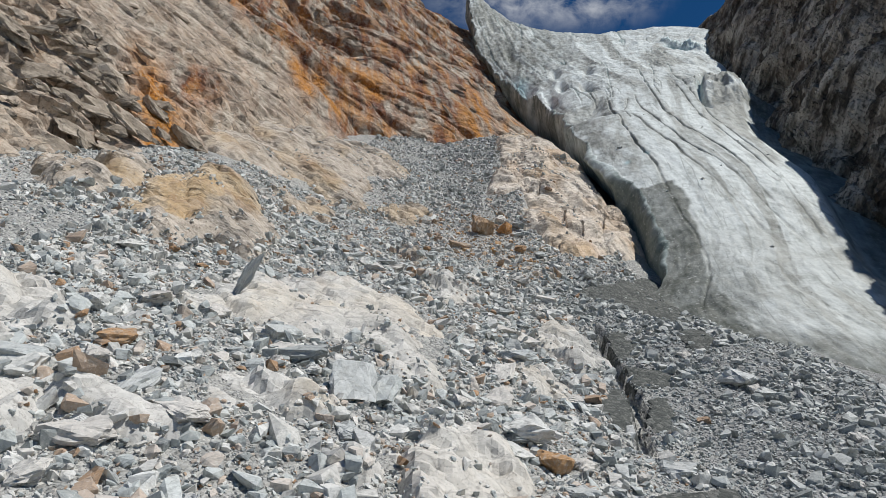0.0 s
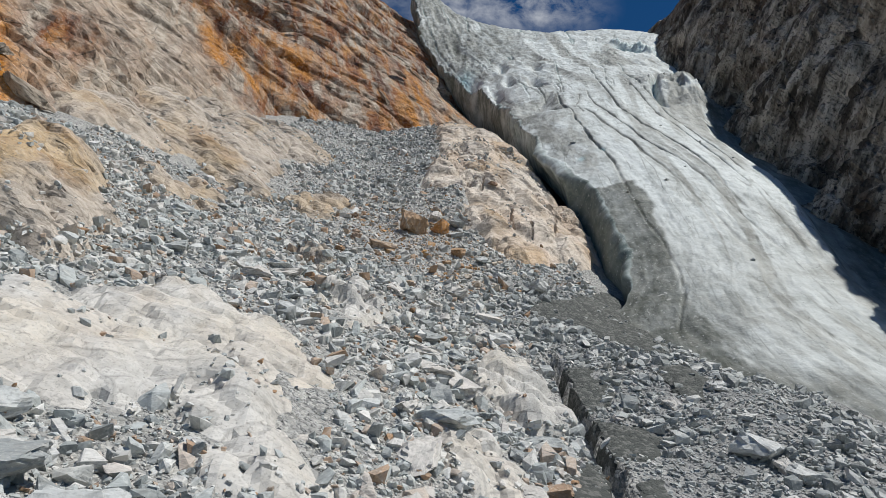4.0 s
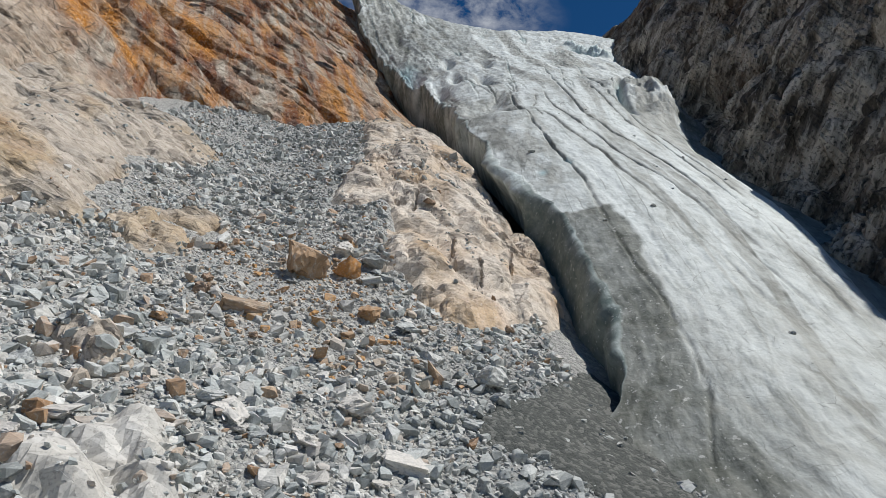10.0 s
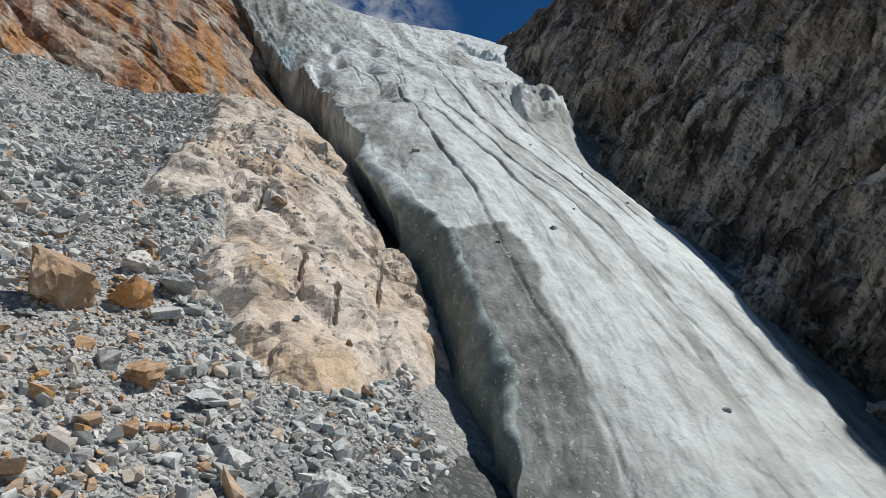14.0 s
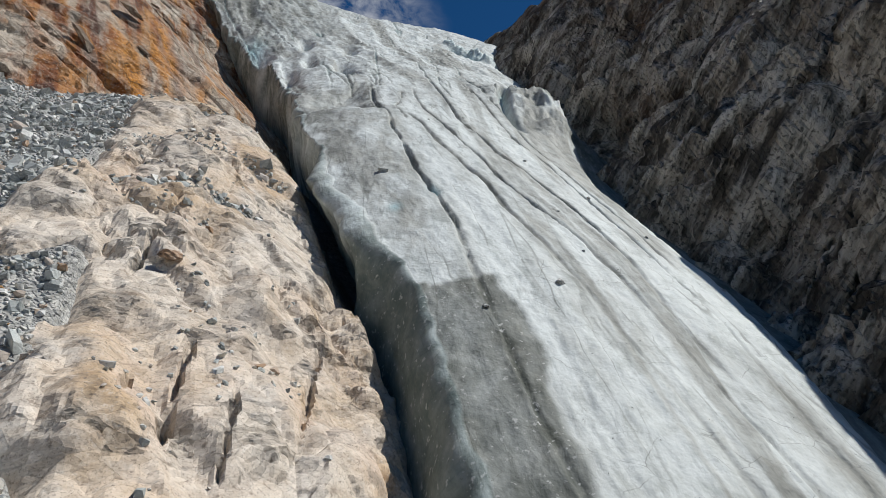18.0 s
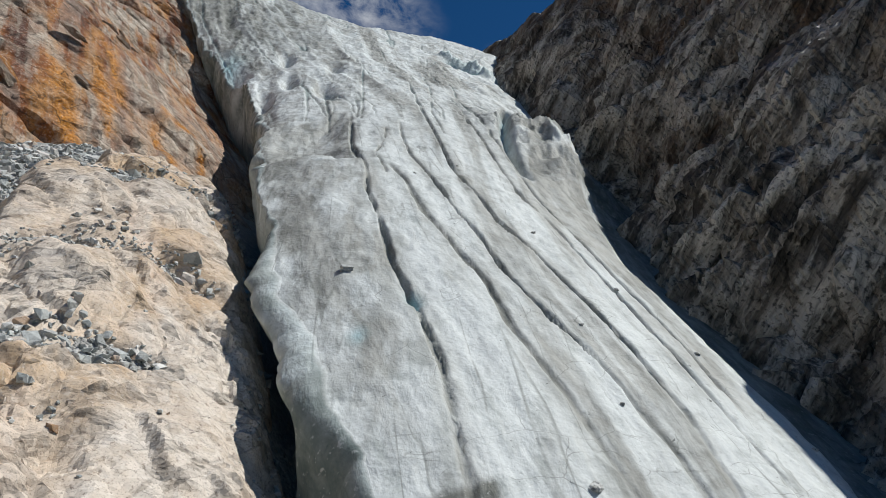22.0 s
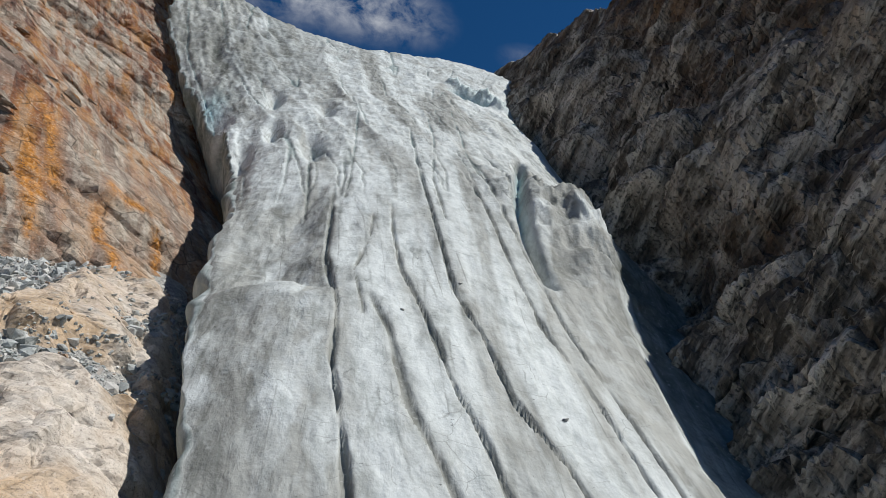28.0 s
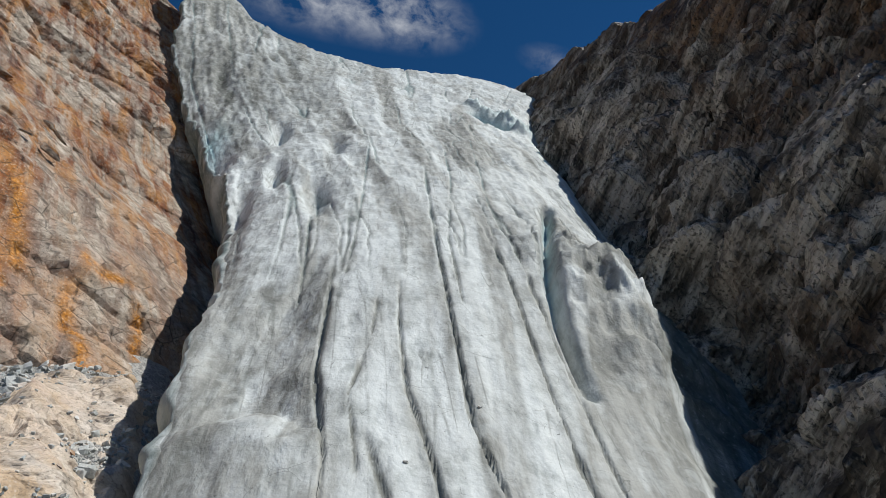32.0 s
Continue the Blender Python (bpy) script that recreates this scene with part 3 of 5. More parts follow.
buttress_rock = rock_material("tan_buttress_rock", (0.70, 0.635, 0.555), (0.585, 0.505, 0.415), (0.25, 0.20, 0.16), ((0.44, 0.27, 0.12), (0.54, 0.37, 0.21), (0.60, 0.44, 0.32)), (0.7, 1.0, 1.4), SLAB_AXES, 0.75, relief=0.8, tones=0.3, jointed=0.25, lined=0.15)


def schist_material():
    """Shaded schist: grey lenses and thin pale bands that flow through dark brown rock."""
    m, t, bsdf = tree("dark_wall_schist")
    k = Nodes(t)
    here = k.place()
    flowing = k.curl(k.place((0.16, 0.8, 1.0), WALL_AXES), 1.6, 0.16)
    close = k.curl(k.place((0.22, 0.9, 1.0), WALL_AXES), 0.8, 0.4)
    lens = k.noise(flowing, 0.42, 7, 0.60)
    leaf = k.noise(close, 1.1, 6, 0.60)
    broad = k.noise(here, 0.055, 6, 0.62, 0.4)
    fine = k.noise(here, 2.6, 4, 0.62)
    col = k.ramp(lens, (0.38, (0.045, 0.038, 0.030)), (0.46, (0.15, 0.13, 0.105)), (0.53, (0.34, 0.31, 0.265)), (0.61, (0.56, 0.525, 0.465)))
    col = k.mix(k.ramp(leaf, (0.36, 0.85), (0.47, 0.0)), col, (0.035, 0.030, 0.024))
    col = k.mix(k.ramp(leaf, (0.54, 0.0), (0.64, 0.75)), col, (0.48, 0.45, 0.39))
    line = k.noise(close, 0.55, 3, 0.5)
    line = k.math("MULTIPLY", k.ramp(line, (0.484, 0.0), (0.491, 0.9), (0.496, 0.9), (0.503, 0.0)), k.ramp(broad, (0.50, 0.0), (0.60, 0.7)))
    col = k.mix(line, col, (0.50, 0.47, 0.41))
    hue = k.ramp(k.noise(here, 0.3, 9, 0.7), (0.40, (0.034, 0.020, 0.013)), (0.52, (0.092, 0.050, 0.026)), (0.62, (0.22, 0.125, 0.060)))
    rusty = k.math("MULTIPLY", k.attribute("stain"), k.ramp(k.noise(here, 0.16, 8, 0.62), (0.36, 0.0), (0.50, 0.95)), True)
    col = k.mix(rusty, col, hue)
    col = k.mix(k.math("MULTIPLY", k.attribute("vein"), k.ramp(fine, (0.38, 0.2), (0.55, 1.0)), True), col, (0.60, 0.55, 0.47))
    col = k.mix(k.ramp(fine, (0.36, 0.8), (0.46, 0.0)), col, (0.025, 0.022, 0.018))
    k.link(col, bsdf.inputs["Base Color"])
    k.link(k.ramp(leaf, (0.4, 0.85), (0.6, 0.5)), bsdf.inputs["Roughness"])
    n = k.bump(k.noise(flowing, 0.42, 3, 0.5), 1.0, 2.0)
    n = k.bump(k.noise(close, 1.1, 3, 0.5), 1.0, 0.7, n)
    n = k.bump(k.planes(close, 0.9)[0], 1.0, 0.8, n)
    n = k.bump(k.noise(here, 2.6, 2, 0.5), 1.0, 0.08, n)
    k.link(n, bsdf.inputs["Normal"])
    return m


dark_rock = schist_material()


def stone_material(name, tones, island):
    """Loose stones, each in its own tone."""
    m, t, bsdf = tree(name)
    k = Nodes(t)
    if island:
        pick = t.nodes.new("ShaderNodeNewGeometry").outputs["Random Per Island"]
    else:
        pick = t.nodes.new("ShaderNodeObjectInfo").outputs["Random"]
    col = k.ramp(pick, *tones)
    here = k.place()
    spots = k.noise(here, 2.2, 5, 0.6, 0.4)
    vein = k.noise(k.place((0.6, 0.6, 2.4), SLAB_AXES), 2.6, 6, 0.6)
    col = k.mix(k.ramp(spots, (0.34, 0.5), (0.46, 0.0), (0.56, 0.0), (0.68, 0.4)), col, k.ramp(vein, (0.42, (0.20, 0.20, 0.185)), (0.58, (0.56, 0.545, 0.50))))
    grain = k.noise(here, 9.0, 4, 0.65)
    col = k.mix(k.ramp(grain, (0.36, 0.35), (0.46, 0.0)), col, (0.18, 0.185, 0.18))
    col = k.mix(k.ramp(grain, (0.56, 0.0), (0.68, 0.35)), col, (0.74, 0.73, 0.69))
    k.link(col, bsdf.inputs["Base Color"])
    bsdf.inputs["Roughness"].default_value = 0.85
    bsdf.inputs["Specular IOR Level"].default_value = 0.3
    n = k.bump(k.planes(here, 1.6)[0], 1.0, 0.6)
    n = k.bump(k.noise(k.place((0.6, 0.6, 2.4), SLAB_AXES), 3.0, 3, 0.5), 1.0, 0.05, n)
    k.link(k.bump(k.noise(here, 9.0, 2, 0.5), 1.0, 0.012, n), bsdf.inputs["Normal"])
    return m


GREYS = ((0.0, (0.25, 0.265, 0.258)), (0.2, (0.40, 0.425, 0.412)), (0.4, (0.53, 0.55, 0.53)), (0.60, (0.56, 0.54, 0.50)), (0.82, (0.70, 0.695, 0.66)), (0.99, (0.36, 0.22, 0.12)))
RUSTS = ((0.0, (0.36, 0.37, 0.355)), (0.45, (0.54, 0.52, 0.485)), (0.7, (0.53, 0.43, 0.33)), (0.88, (0.42, 0.26, 0.14)), (1.0, (0.52, 0.29, 0.11)))
SLATES = ((0.0, (0.22, 0.235, 0.225)), (0.4, (0.37, 0.385, 0.37)), (0.8, (0.49, 0.50, 0.48)), (1.0, (0.60, 0.59, 0.555)))
loose_grey = stone_material("grey_scree_stones", GREYS, True)
loose_rust = stone_material("rusty_scree_stones", RUSTS, True)
loose_slate = stone_material("dark_wet_scree_stones", SLATES, True)
boulder_grey = stone_material("grey_boulder_rock", ((0.0, (0.30, 0.315, 0.308)), (0.3, (0.43, 0.45, 0.44)), (0.7, (0.55, 0.55, 0.53)), (1.0, (0.62, 0.61, 0.57))), False)
boulder_rust = stone_material("orange_boulder_rock", ((0.0, (0.33, 0.21, 0.13)), (0.5, (0.36, 0.27, 0.19)), (1.0, (0.40, 0.22, 0.09))), False)
boulder_orange = stone_material("bright_orange_boulder_rock", ((0.0, (0.46, 0.21, 0.06)), (1.0, (0.54, 0.27, 0.09))), False)
boulder_pale = stone_material("pale_boulder_rock", ((0.0, (0.52, 0.49, 0.45)), (1.0, (0.62, 0.59, 0.545))), False)


def gravel_material():
    m, t, bsdf = tree("fine_grey_gravel")
    k = Nodes(t)
    here = k.place()
    bits, lumps = k.faces(here, 7.0), k.faces(here, 2.6)
    rough = k.noise(here, 5.0, 8, 0.75)
    broad = k.noise(here, 0.16, 6, 0.6, 0.4)
    col = k.ramp(bits[1], (0.25, (0.22, 0.22, 0.207)), (0.5, (0.38, 0.374, 0.35)), (0.75, (0.49, 0.48, 0.445)))
    col = k.mix(k.ramp(lumps[1], (0.3, 0.6), (0.45, 0.0), (0.6, 0.0), (0.75, 0.6)), col, k.ramp(lumps[1], (0.4, (0.33, 0.33, 0.31)), (0.6, (0.60, 0.585, 0.54))))
    col = k.mix(k.ramp(broad, (0.42, 0.0), (0.6, 0.5)), col, (0.43, 0.415, 0.385))
    col = k.mix(k.ramp(rough, (0.32, 0.7), (0.45, 0.0)), col, (0.17, 0.17, 0.16))
    col = k.mix(k.math("MULTIPLY", k.attribute("wet"), 0.6, True), col, (0.20, 0.205, 0.205))
    k.link(col, bsdf.inputs["Base Color"])
    bsdf.inputs["Roughness"].default_value = 0.92
    n = k.bump(lumps[0], 1.0, -0.30)
    n = k.bump(bits[0], 0.9, -0.12, n)
    n = k.bump(k.noise(here, 5.0, 3, 0.5), 1.0, 0.04, n)
    k.link(n, bsdf.inputs["Normal"])
    return m


gravel = gravel_material()


def silt_material():
    m, t, bsdf = tree("wet_grey_silt")
    k = Nodes(t)
    here = k.place()
    broad, fine = k.noise(here, 0.8, 6, 0.6, 0.6), k.noise(here, 9, 6, 0.7)
    col = k.ramp(broad, (0.3, (0.05, 0.055, 0.05)), (0.6, (0.08, 0.085, 0.078)), (0.8, (0.12, 0.12, 0.112)))
    bits = k.faces(here, 5.0)
    col = k.mix(k.ramp(bits[1], (0.62, 0.0), (0.68, 0.4)), col, (0.26, 0.255, 0.235))
    k.link(k.mix(k.ramp(fine, (0.58, 0.0), (0.70, 0.5)), col, (0.22, 0.22, 0.205)), bsdf.inputs["Base Color"])
    k.link(k.ramp(broad, (0.4, 0.72), (0.6, 0.9)), bsdf.inputs["Roughness"])
    bsdf.inputs["Specular IOR Level"].default_value = 0.3
    k.link(k.bump(bits[0], 0.7, -0.1, k.bump(fine, 0.6, 0.08, k.bump(broad, 0.5, 0.3))), bsdf.inputs["Normal"])
    return m


silt = silt_material()


def ice_material():
    """Bare glacier ice: bright weathered crust, grey rock flour in bands, wet dark ice at the foot, shade painted under
    the wall and on the flank, blue where it is fresh.
    """
    m, t, bsdf = tree("glacier_ice")
    k = Nodes(t)
    here = k.place()
    down = axes_of((0.16, 0.73, 0.66), (0.0, -0.66, 0.75))
    broad = k.noise(here, 0.22, 8, 0.66, 0.6)
    crust = k.noise(k.place((0.7, 1.0, 1.0), down), 0.7, 8, 0.64, 0.4)
    drift = k.noise(k.place((0.22, 1.0, 1.0), down), 0.30, 8, 0.62, 0.3)
    trail = k.noise(k.place((0.12, 1.0, 1.0), down), 0.8, 6, 0.60, 0.3)
    grains = k.noise(here, 5.0, 4, 0.65)
    pits = k.noise(here, 3.0, 4, 0.6, 0.6)
    col = k.ramp(crust, (0.34, (0.45, 0.485, 0.47)), (0.42, (0.57, 0.605, 0.59)), (0.52, (0.655, 0.69, 0.675)))
    col = k.mix(k.ramp(grains, (0.34, 0.40), (0.43, 0.0)), col, (0.40, 0.42, 0.40))
    col = k.mix(k.ramp(grains, (0.58, 0.0), (0.72, 0.45)), col, (0.88, 0.90, 0.89))
    haze = k.math("ADD", k.attribute("dirt_shade"), k.math("MULTIPLY", k.ramp(drift, (0.48, 0.0), (0.62, 0.55)), k.ramp(trail, (0.36, 0.2), (0.62, 1.1))))
    haze = k.math("MULTIPLY", haze, k.ramp(crust, (0.36, 1.15), (0.60, 0.65)), True)
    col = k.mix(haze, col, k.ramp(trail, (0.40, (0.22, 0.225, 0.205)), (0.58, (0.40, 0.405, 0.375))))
    seam = k.noise(k.place((0.05, 1.0, 1.0), down), 0.45, 2, 0.4, 0.3)
    seam = k.math("MULTIPLY", k.ramp(seam, (0.474, 0.0), (0.484, 0.6), (0.490, 0.6), (0.505, 0.0)), k.ramp(broad, (0.42, 0.0), (0.58, 1.0)))
    col = k.mix(seam, col, (0.20, 0.21, 0.19))
    # hair cracks across the flow, and broken lines of grit
    hair = k.cells(k.curl(k.place((0.9, 0.34, 0.6), down), 0.8, 0.5), 0.55)
    hair = k.math("MULTIPLY", k.ramp(hair, (0.0, 0.6), (0.012, 0.0)), k.ramp(k.noise(here, 0.35, 6, 0.7), (0.49, 0.0), (0.58, 1.0)))
    col = k.mix(hair, col, (0.16, 0.165, 0.15))
    col = k.mix(k.ramp(pits, (0.27, 0.85), (0.31, 0.0)), col, (0.10, 0.105, 0.10))
    # wet dirty ice at the foot, and shade painted under the wall
    darkening = k.math("MULTIPLY", k.attribute("grime_shade"), k.ramp(crust, (0.3, 1.0), (0.68, 0.72)), True)
    col = k.mix(darkening, col, k.ramp(k.noise(here, 0.6, 8, 0.70, 0.4), (0.36, (0.045, 0.051, 0.041)), (0.50, (0.080, 0.086, 0.070)), (0.64, (0.158, 0.160, 0.137))))
    flecks = k.ramp(k.noise(here, 3.2, 4, 0.6), (0.61, 0.0), (0.67, 0.8))
    col = k.mix(k.math("MULTIPLY", flecks, k.attribute("grime_shade"), True), col, (0.50, 0.50, 0.48))
    col = k.mix(k.attribute("blue"), col, (0.36, 0.60, 0.64))
    k.link(col, bsdf.inputs["Base Color"])
    k.link(k.ramp(crust, (0.3, 0.55), (0.7, 0.80)), bsdf.inputs["Roughness"])
    bsdf.inputs["Specular IOR Level"].default_value = 0.35
    bsdf.inputs["IOR"].default_value = 1.31
    n = k.bump(k.noise(here, 0.30, 4, 0.5, 0.4), 1.0, 0.30)
    n = k.bump(k.noise(k.place((0.5, 1.0, 1.0), down), 1.1, 4, 0.55, 0.3), 1.0, 0.14, n)
    n = k.bump(k.noise(here, 4.0, 3, 0.5), 1.0, 0.035, n)
    k.link(n, bsdf.inputs["Normal"])
    return m


ice = ice_material()

# ---- ground ----
def make_ground():
    xs, ys = np.arange(-40, 44, 0.33), np.arange(-22, 160, 0.33)
    X, Y = np.meshgrid(xs, ys)
    x, y = X.ravel(), Y.ravel()
    z = rubble_relief(x, y)
    wet = step(10, 14, x) * step(75, 60, y) * step(14, 24, y)
    keep = (cliff_sheet(x, y) < z + 1.5) | (y < 45) | (x > 15)
    f = sheet_faces(len(ys), len(xs), keep)
    p, f, at = compact(flat3(x, y, z), f, [("wet", wet)])
    ob = link_mesh("ground", to_world(p), f, gravel, True, attributes=at)
    return tagged(ob, "grey gravel slope of crushed rock below the glacier", "ground", kind="structure")


def make_far_ground():
    xs, ys = np.linspace(-900, 900, 61), np.linspace(-1500, 320, 61)
    X, Y = np.meshgrid(xs, ys)
    x, y = X.ravel(), Y.ravel()
    z = ground_sheet(x, y) - 3.0 + 0.38 * np.clip(-20 - y, 0, None) + 8 * fbm(flat3(x, y) * 0.01, 4, 3) * step(-30, -300, y) - 0.1 * np.clip(np.abs(x) - 60, 0, 300)
    ob = link_mesh("ground_far", to_world(flat3(x, y, z)), sheet_faces(61, 61), gravel, True, attributes=[("wet", x * 0)])
    return tagged(ob, "grey rubble of the valley floor running down behind", "ground", kind="structure")


STREAKS = [(0.55, [(18.3, 141.2), (17.4, 143.3), (16.4, 145.5), (15.5, 147.0), (15.1, 150.8), (14.4, 156.7)]), (0.5, [(11.2, 148.0), (9.9, 152.2), (8.1, 157.2), (5.7, 161.7)]),
           (0.45, [(10.7, 145.4), (8.5, 150.3), (6.2, 155.0)]), (0.4, [(20.7, 148.6), (20.2, 152.5), (18.3, 155.0)]), (0.5, [(16.3, 140.0), (15.3, 140.4), (14.4, 140.1)]),
           (1.1, [(8.5, 137.3), (6.9, 140.1), (5.4, 143.6), (4.3, 151.0)]), (0.6, [(11.1, 141.4), (8.9, 146.5), (7.4, 154.4)]), (0.5, [(14.1, 153.8), (16.3, 153.6), (19.8, 156.7)]),
           (1.5, [(-25.0, 57.0), (-25.2, 59.5), (-27.7, 64.2), (-31.3, 70.3), (-36.6, 80.0)]), (1.2, [(-22.2, 108.5), (-25.9, 119.0)]), (1.2, [(-11.8, 132.2), (-16.7, 135.1), (-22.3, 133.9)]),
           (1.0, [(-17.7, 112.9), (-20.7, 116.4), (-23.6, 122.6)])]


def make_cliff():
    xs, ys = np.arange(-78, 30, 0.34), np.arange(36, 290, 0.36)
    X, Y = np.meshgrid(xs, ys)
    x, y = X.ravel(), Y.ravel()
    z = cliff_sheet(x, y)
    p = flat3(x, y, z)
    n = normals_of(p, len(ys), len(xs))
    q = to_world(p) @ np.array(CLIFF_AXES).T
    q = q[:, [0, 2, 1]]
    u, v = q[:, 0] + 1.6 * fbm(p * 0.12, 4, 21), q[:, 1] + 1.6 * fbm(p * 0.12, 4, 22)
    tame = (0.55 + 0.6 * step(-0.15, 0.35, fbm(p * 0.035, 3, 25))) * (1 - 0.55 * step(-6, 4, x) * step(136, 146, y) * step(215, 195, y))
    broken = np.maximum(step(-0.2, 0.35, fbm(p * 0.07, 3, 26)), step(105, 85, y) * step(-0.5, 0.1, fbm(p * 0.07, 3, 26)))
    low = step(112, 92, y)
    crag = step(15, 5, np.hypot(x + 30, 1.1 * (y - 57)) + 4 * fbm(p * 0.1, 3, 28))
    broken = np.maximum(broken, crag)
    rough = (3.0 - 1.9 * low) * facets(u * 0.042, v * 0.085, 3, 3.0, 0.9, 0.5, 2.4, 0.25) + (1.3 - 0.4 * low) * facets(u * 0.08 + 0.03 * v, v * 0.13, 7, 3.0, 0.7, 0.6, 2.6, 0.4) * (0.45 + 0.55 * broken)
    rough += (0.45 + 0.4 * low + 0.3 * crag) * facets(u * 0.22, v * 0.42 + 0.1 * u, 13, 3.4, 1.0, 0.7, 2.6, 0.5) * broken
    rough += (0.16 + 0.25 * low + 0.1 * crag) * facets(u * 0.6 - 0.15 * v, v * 0.85, 15, 2.8, 1.0, 0.8, 1.9, 0.3) * broken * step(-0.3, 0.2, fbm(p * 0.2, 2, 27))
    rough = tame * rough + 1.3 * fbm(p * 0.06, 3, 17) + 0.08 * fbm(p * 1.1, 3, 19)
    soft = step(0, 14, np.abs(x - 22) + 0 * y) * 0.4 + 0.6
    p = p + n * (rough * soft)[:, None]
    rust = step(88, 118, y + 0.4 * x) * (0.55 + 0.45 * step(-0.2, 0.4, fbm(p * (0.05, 0.03, 0.05), 3, 29)))
    rust = np.maximum(rust, 0.95 * step(112, 128, y + 0.4 * x))
    rust *= 1 - 0.7 * step(2, 14, x) * step(192, 158, y)
    spot = 0.5 * np.exp(-(((x + 26) / 3.2) ** 2 + ((y - 61) / 7) ** 2)) + 0.8 * np.exp(-(((x + 29) / 2.5) ** 2 + ((y - 76) / 9) ** 2))
    stain = np.clip(0.22 + 1.2 * rust + spot, 0, 1)
    drip = np.zeros(len(x))
    for wide, line in STREAKS:
        d, along = to_line(x, y, line)
        d = d + 0.5 * wide * fbm(p * 0.5, 3, 31)
        drip = np.maximum(drip, 1.3 * np.exp(-(d / (1.15 * wide)) ** 2) * step(0.0, 0.08, along) * step(1.0, 0.6, along))
    bench = ground_sheet(x, y)
    f = sheet_faces(len(ys), len(xs), (z > bench - 2.5) | (y > 158))
    p, f, at = compact(p, f, [("stain", stain), ("drip", np.clip(drip, 0, 1))])
    ob = link_mesh("cliff_left", to_world(p), f, cliff_rock, False, attributes=at)
    return tagged(ob, "sunlit rock cliff streaked rusty orange and ochre", "cliff", kind="structure")


def make_wall():
    ys, zs = np.arange(38, 276, 0.36), np.arange(-16, 104, 0.38)
    Y, Z = np.meshgrid(ys, zs)
    y, z = Y.ravel(), Z.ravel()
    top = wall_top(y) + 1.1 * fbm(np.stack((y * 0.10, 0 * y, 0 * y), 1), 3, 91)
    over = np.clip(z - top, 0, None)
    zz = z - over * 0.9
    x = wall_sheet(y, zz) + over * 2.2
    p = np.stack((x, y, zz), 1)
    n = -normals_of(p, len(zs), len(ys))
    n *= np.sign(-n[:, :1].mean())
    q = to_world(p) @ np.array(WALL_AXES).T
    q = q[:, [2, 0, 1]]
    u, v = q[:, 1] + 2.5 * fbm(p * 0.09, 4, 81), q[:, 0] + 2.0 * fbm(p * 0.09, 4, 82)
    # slabs of schist that overlap like shingles: slow rise up the wall, then a short face to the light
    up = -v

    def shingle(length, across, seed, wild):
        w = up / across + wild * fbm(np.stack((u / length, up / (2.5 * across), 0 * u), 1), 4, seed)
        return w - np.floor(w) - 0.5
    patch = step(-0.3, 0.3, fbm(p * 0.05, 3, 83))
    rough = 4.2 * facets(u * 0.045, up * 0.10, 51, 3.0, 1.0, 0.4, 1.7, 0.15) + 1.8 * facets(u * 0.09, up * 0.24 + 0.02 * u, 57, 3.0, 1.0, 0.4, 1.9, 0.2)
    rough += 2.0 * shingle(16, 7.0, 84, 1.3) * (0.35 + 0.65 * patch) + 1.1 * shingle(7, 2.8, 85, 1.2) * (0.4 + 0.6 * step(-0.2, 0.3, fbm(p * 0.09, 3, 86))) + 0.42 * shingle(3, 1.2, 87, 1.0)
    rough += 0.9 * facets(u * 0.16, up * 0.52, 63, 3.0, 1.0, 0.5, 1.9, 0.2) + 0.4 * facets(u * 0.45, up * 1.15, 65, 2.8, 1.0, 0.6, 1.6, 0.2)
    rough += 1.2 * fbm(q * (0.2, 0.05, 0.1), 3, 67, ridged=True)
    rough -= 1.5 + 2.2 * step(9, 2, zz - ice_sheet(ice_right(y), y)) * step(165, 145, y)
    rough = np.where(rough > 0, 0.5 * rough, rough)
    rough = np.minimum(rough, 0.15 + 0.3 * np.clip(top - z, 0, None)) * (0.3 + 0.7 * step(0.0, 12.0, top - z))
    p = p + n * rough[:, None]
    stain = np.clip(0.85 * step(14, 38, zz - ice_sheet(ice_right(y), y)) + 1.0 * fbm(p * 0.04, 3, 73) + 0.5 * step(22, 4, top - z) * step(120, 160, y), 0, 1)
    line, _ = to_line(y, zz, [(190.0, 72.0), (187.5, 66.5), (186.0, 60.0), (178.0, 50.0), (172.0, 46.0)])
    vein = 0.9 * np.exp(-(line / 1.1) ** 2) * step(-0.4, 0.1, fbm(p * 0.3, 3, 75))
    for fold in range(3):
        d = np.abs(fbm(np.stack((u * 0.03, up * 0.09, 0 * u + 9 * fold), 1), 3, 76 + fold))
        vein = np.maximum(vein, 0.6 * step(0.035, 0.0, d) * step(0.0, 0.3, fbm(p * 0.06, 2, 79 + fold)))
    ob = link_mesh("cliff_right", to_world(p), sheet_faces(len(zs), len(ys)), dark_rock, False, attributes=[("stain", stain), ("vein", np.clip(vein, 0, 1))])
    return tagged(ob, "dark brown foliated rock wall standing in shadow beside the ice", "cliff", kind="structure")


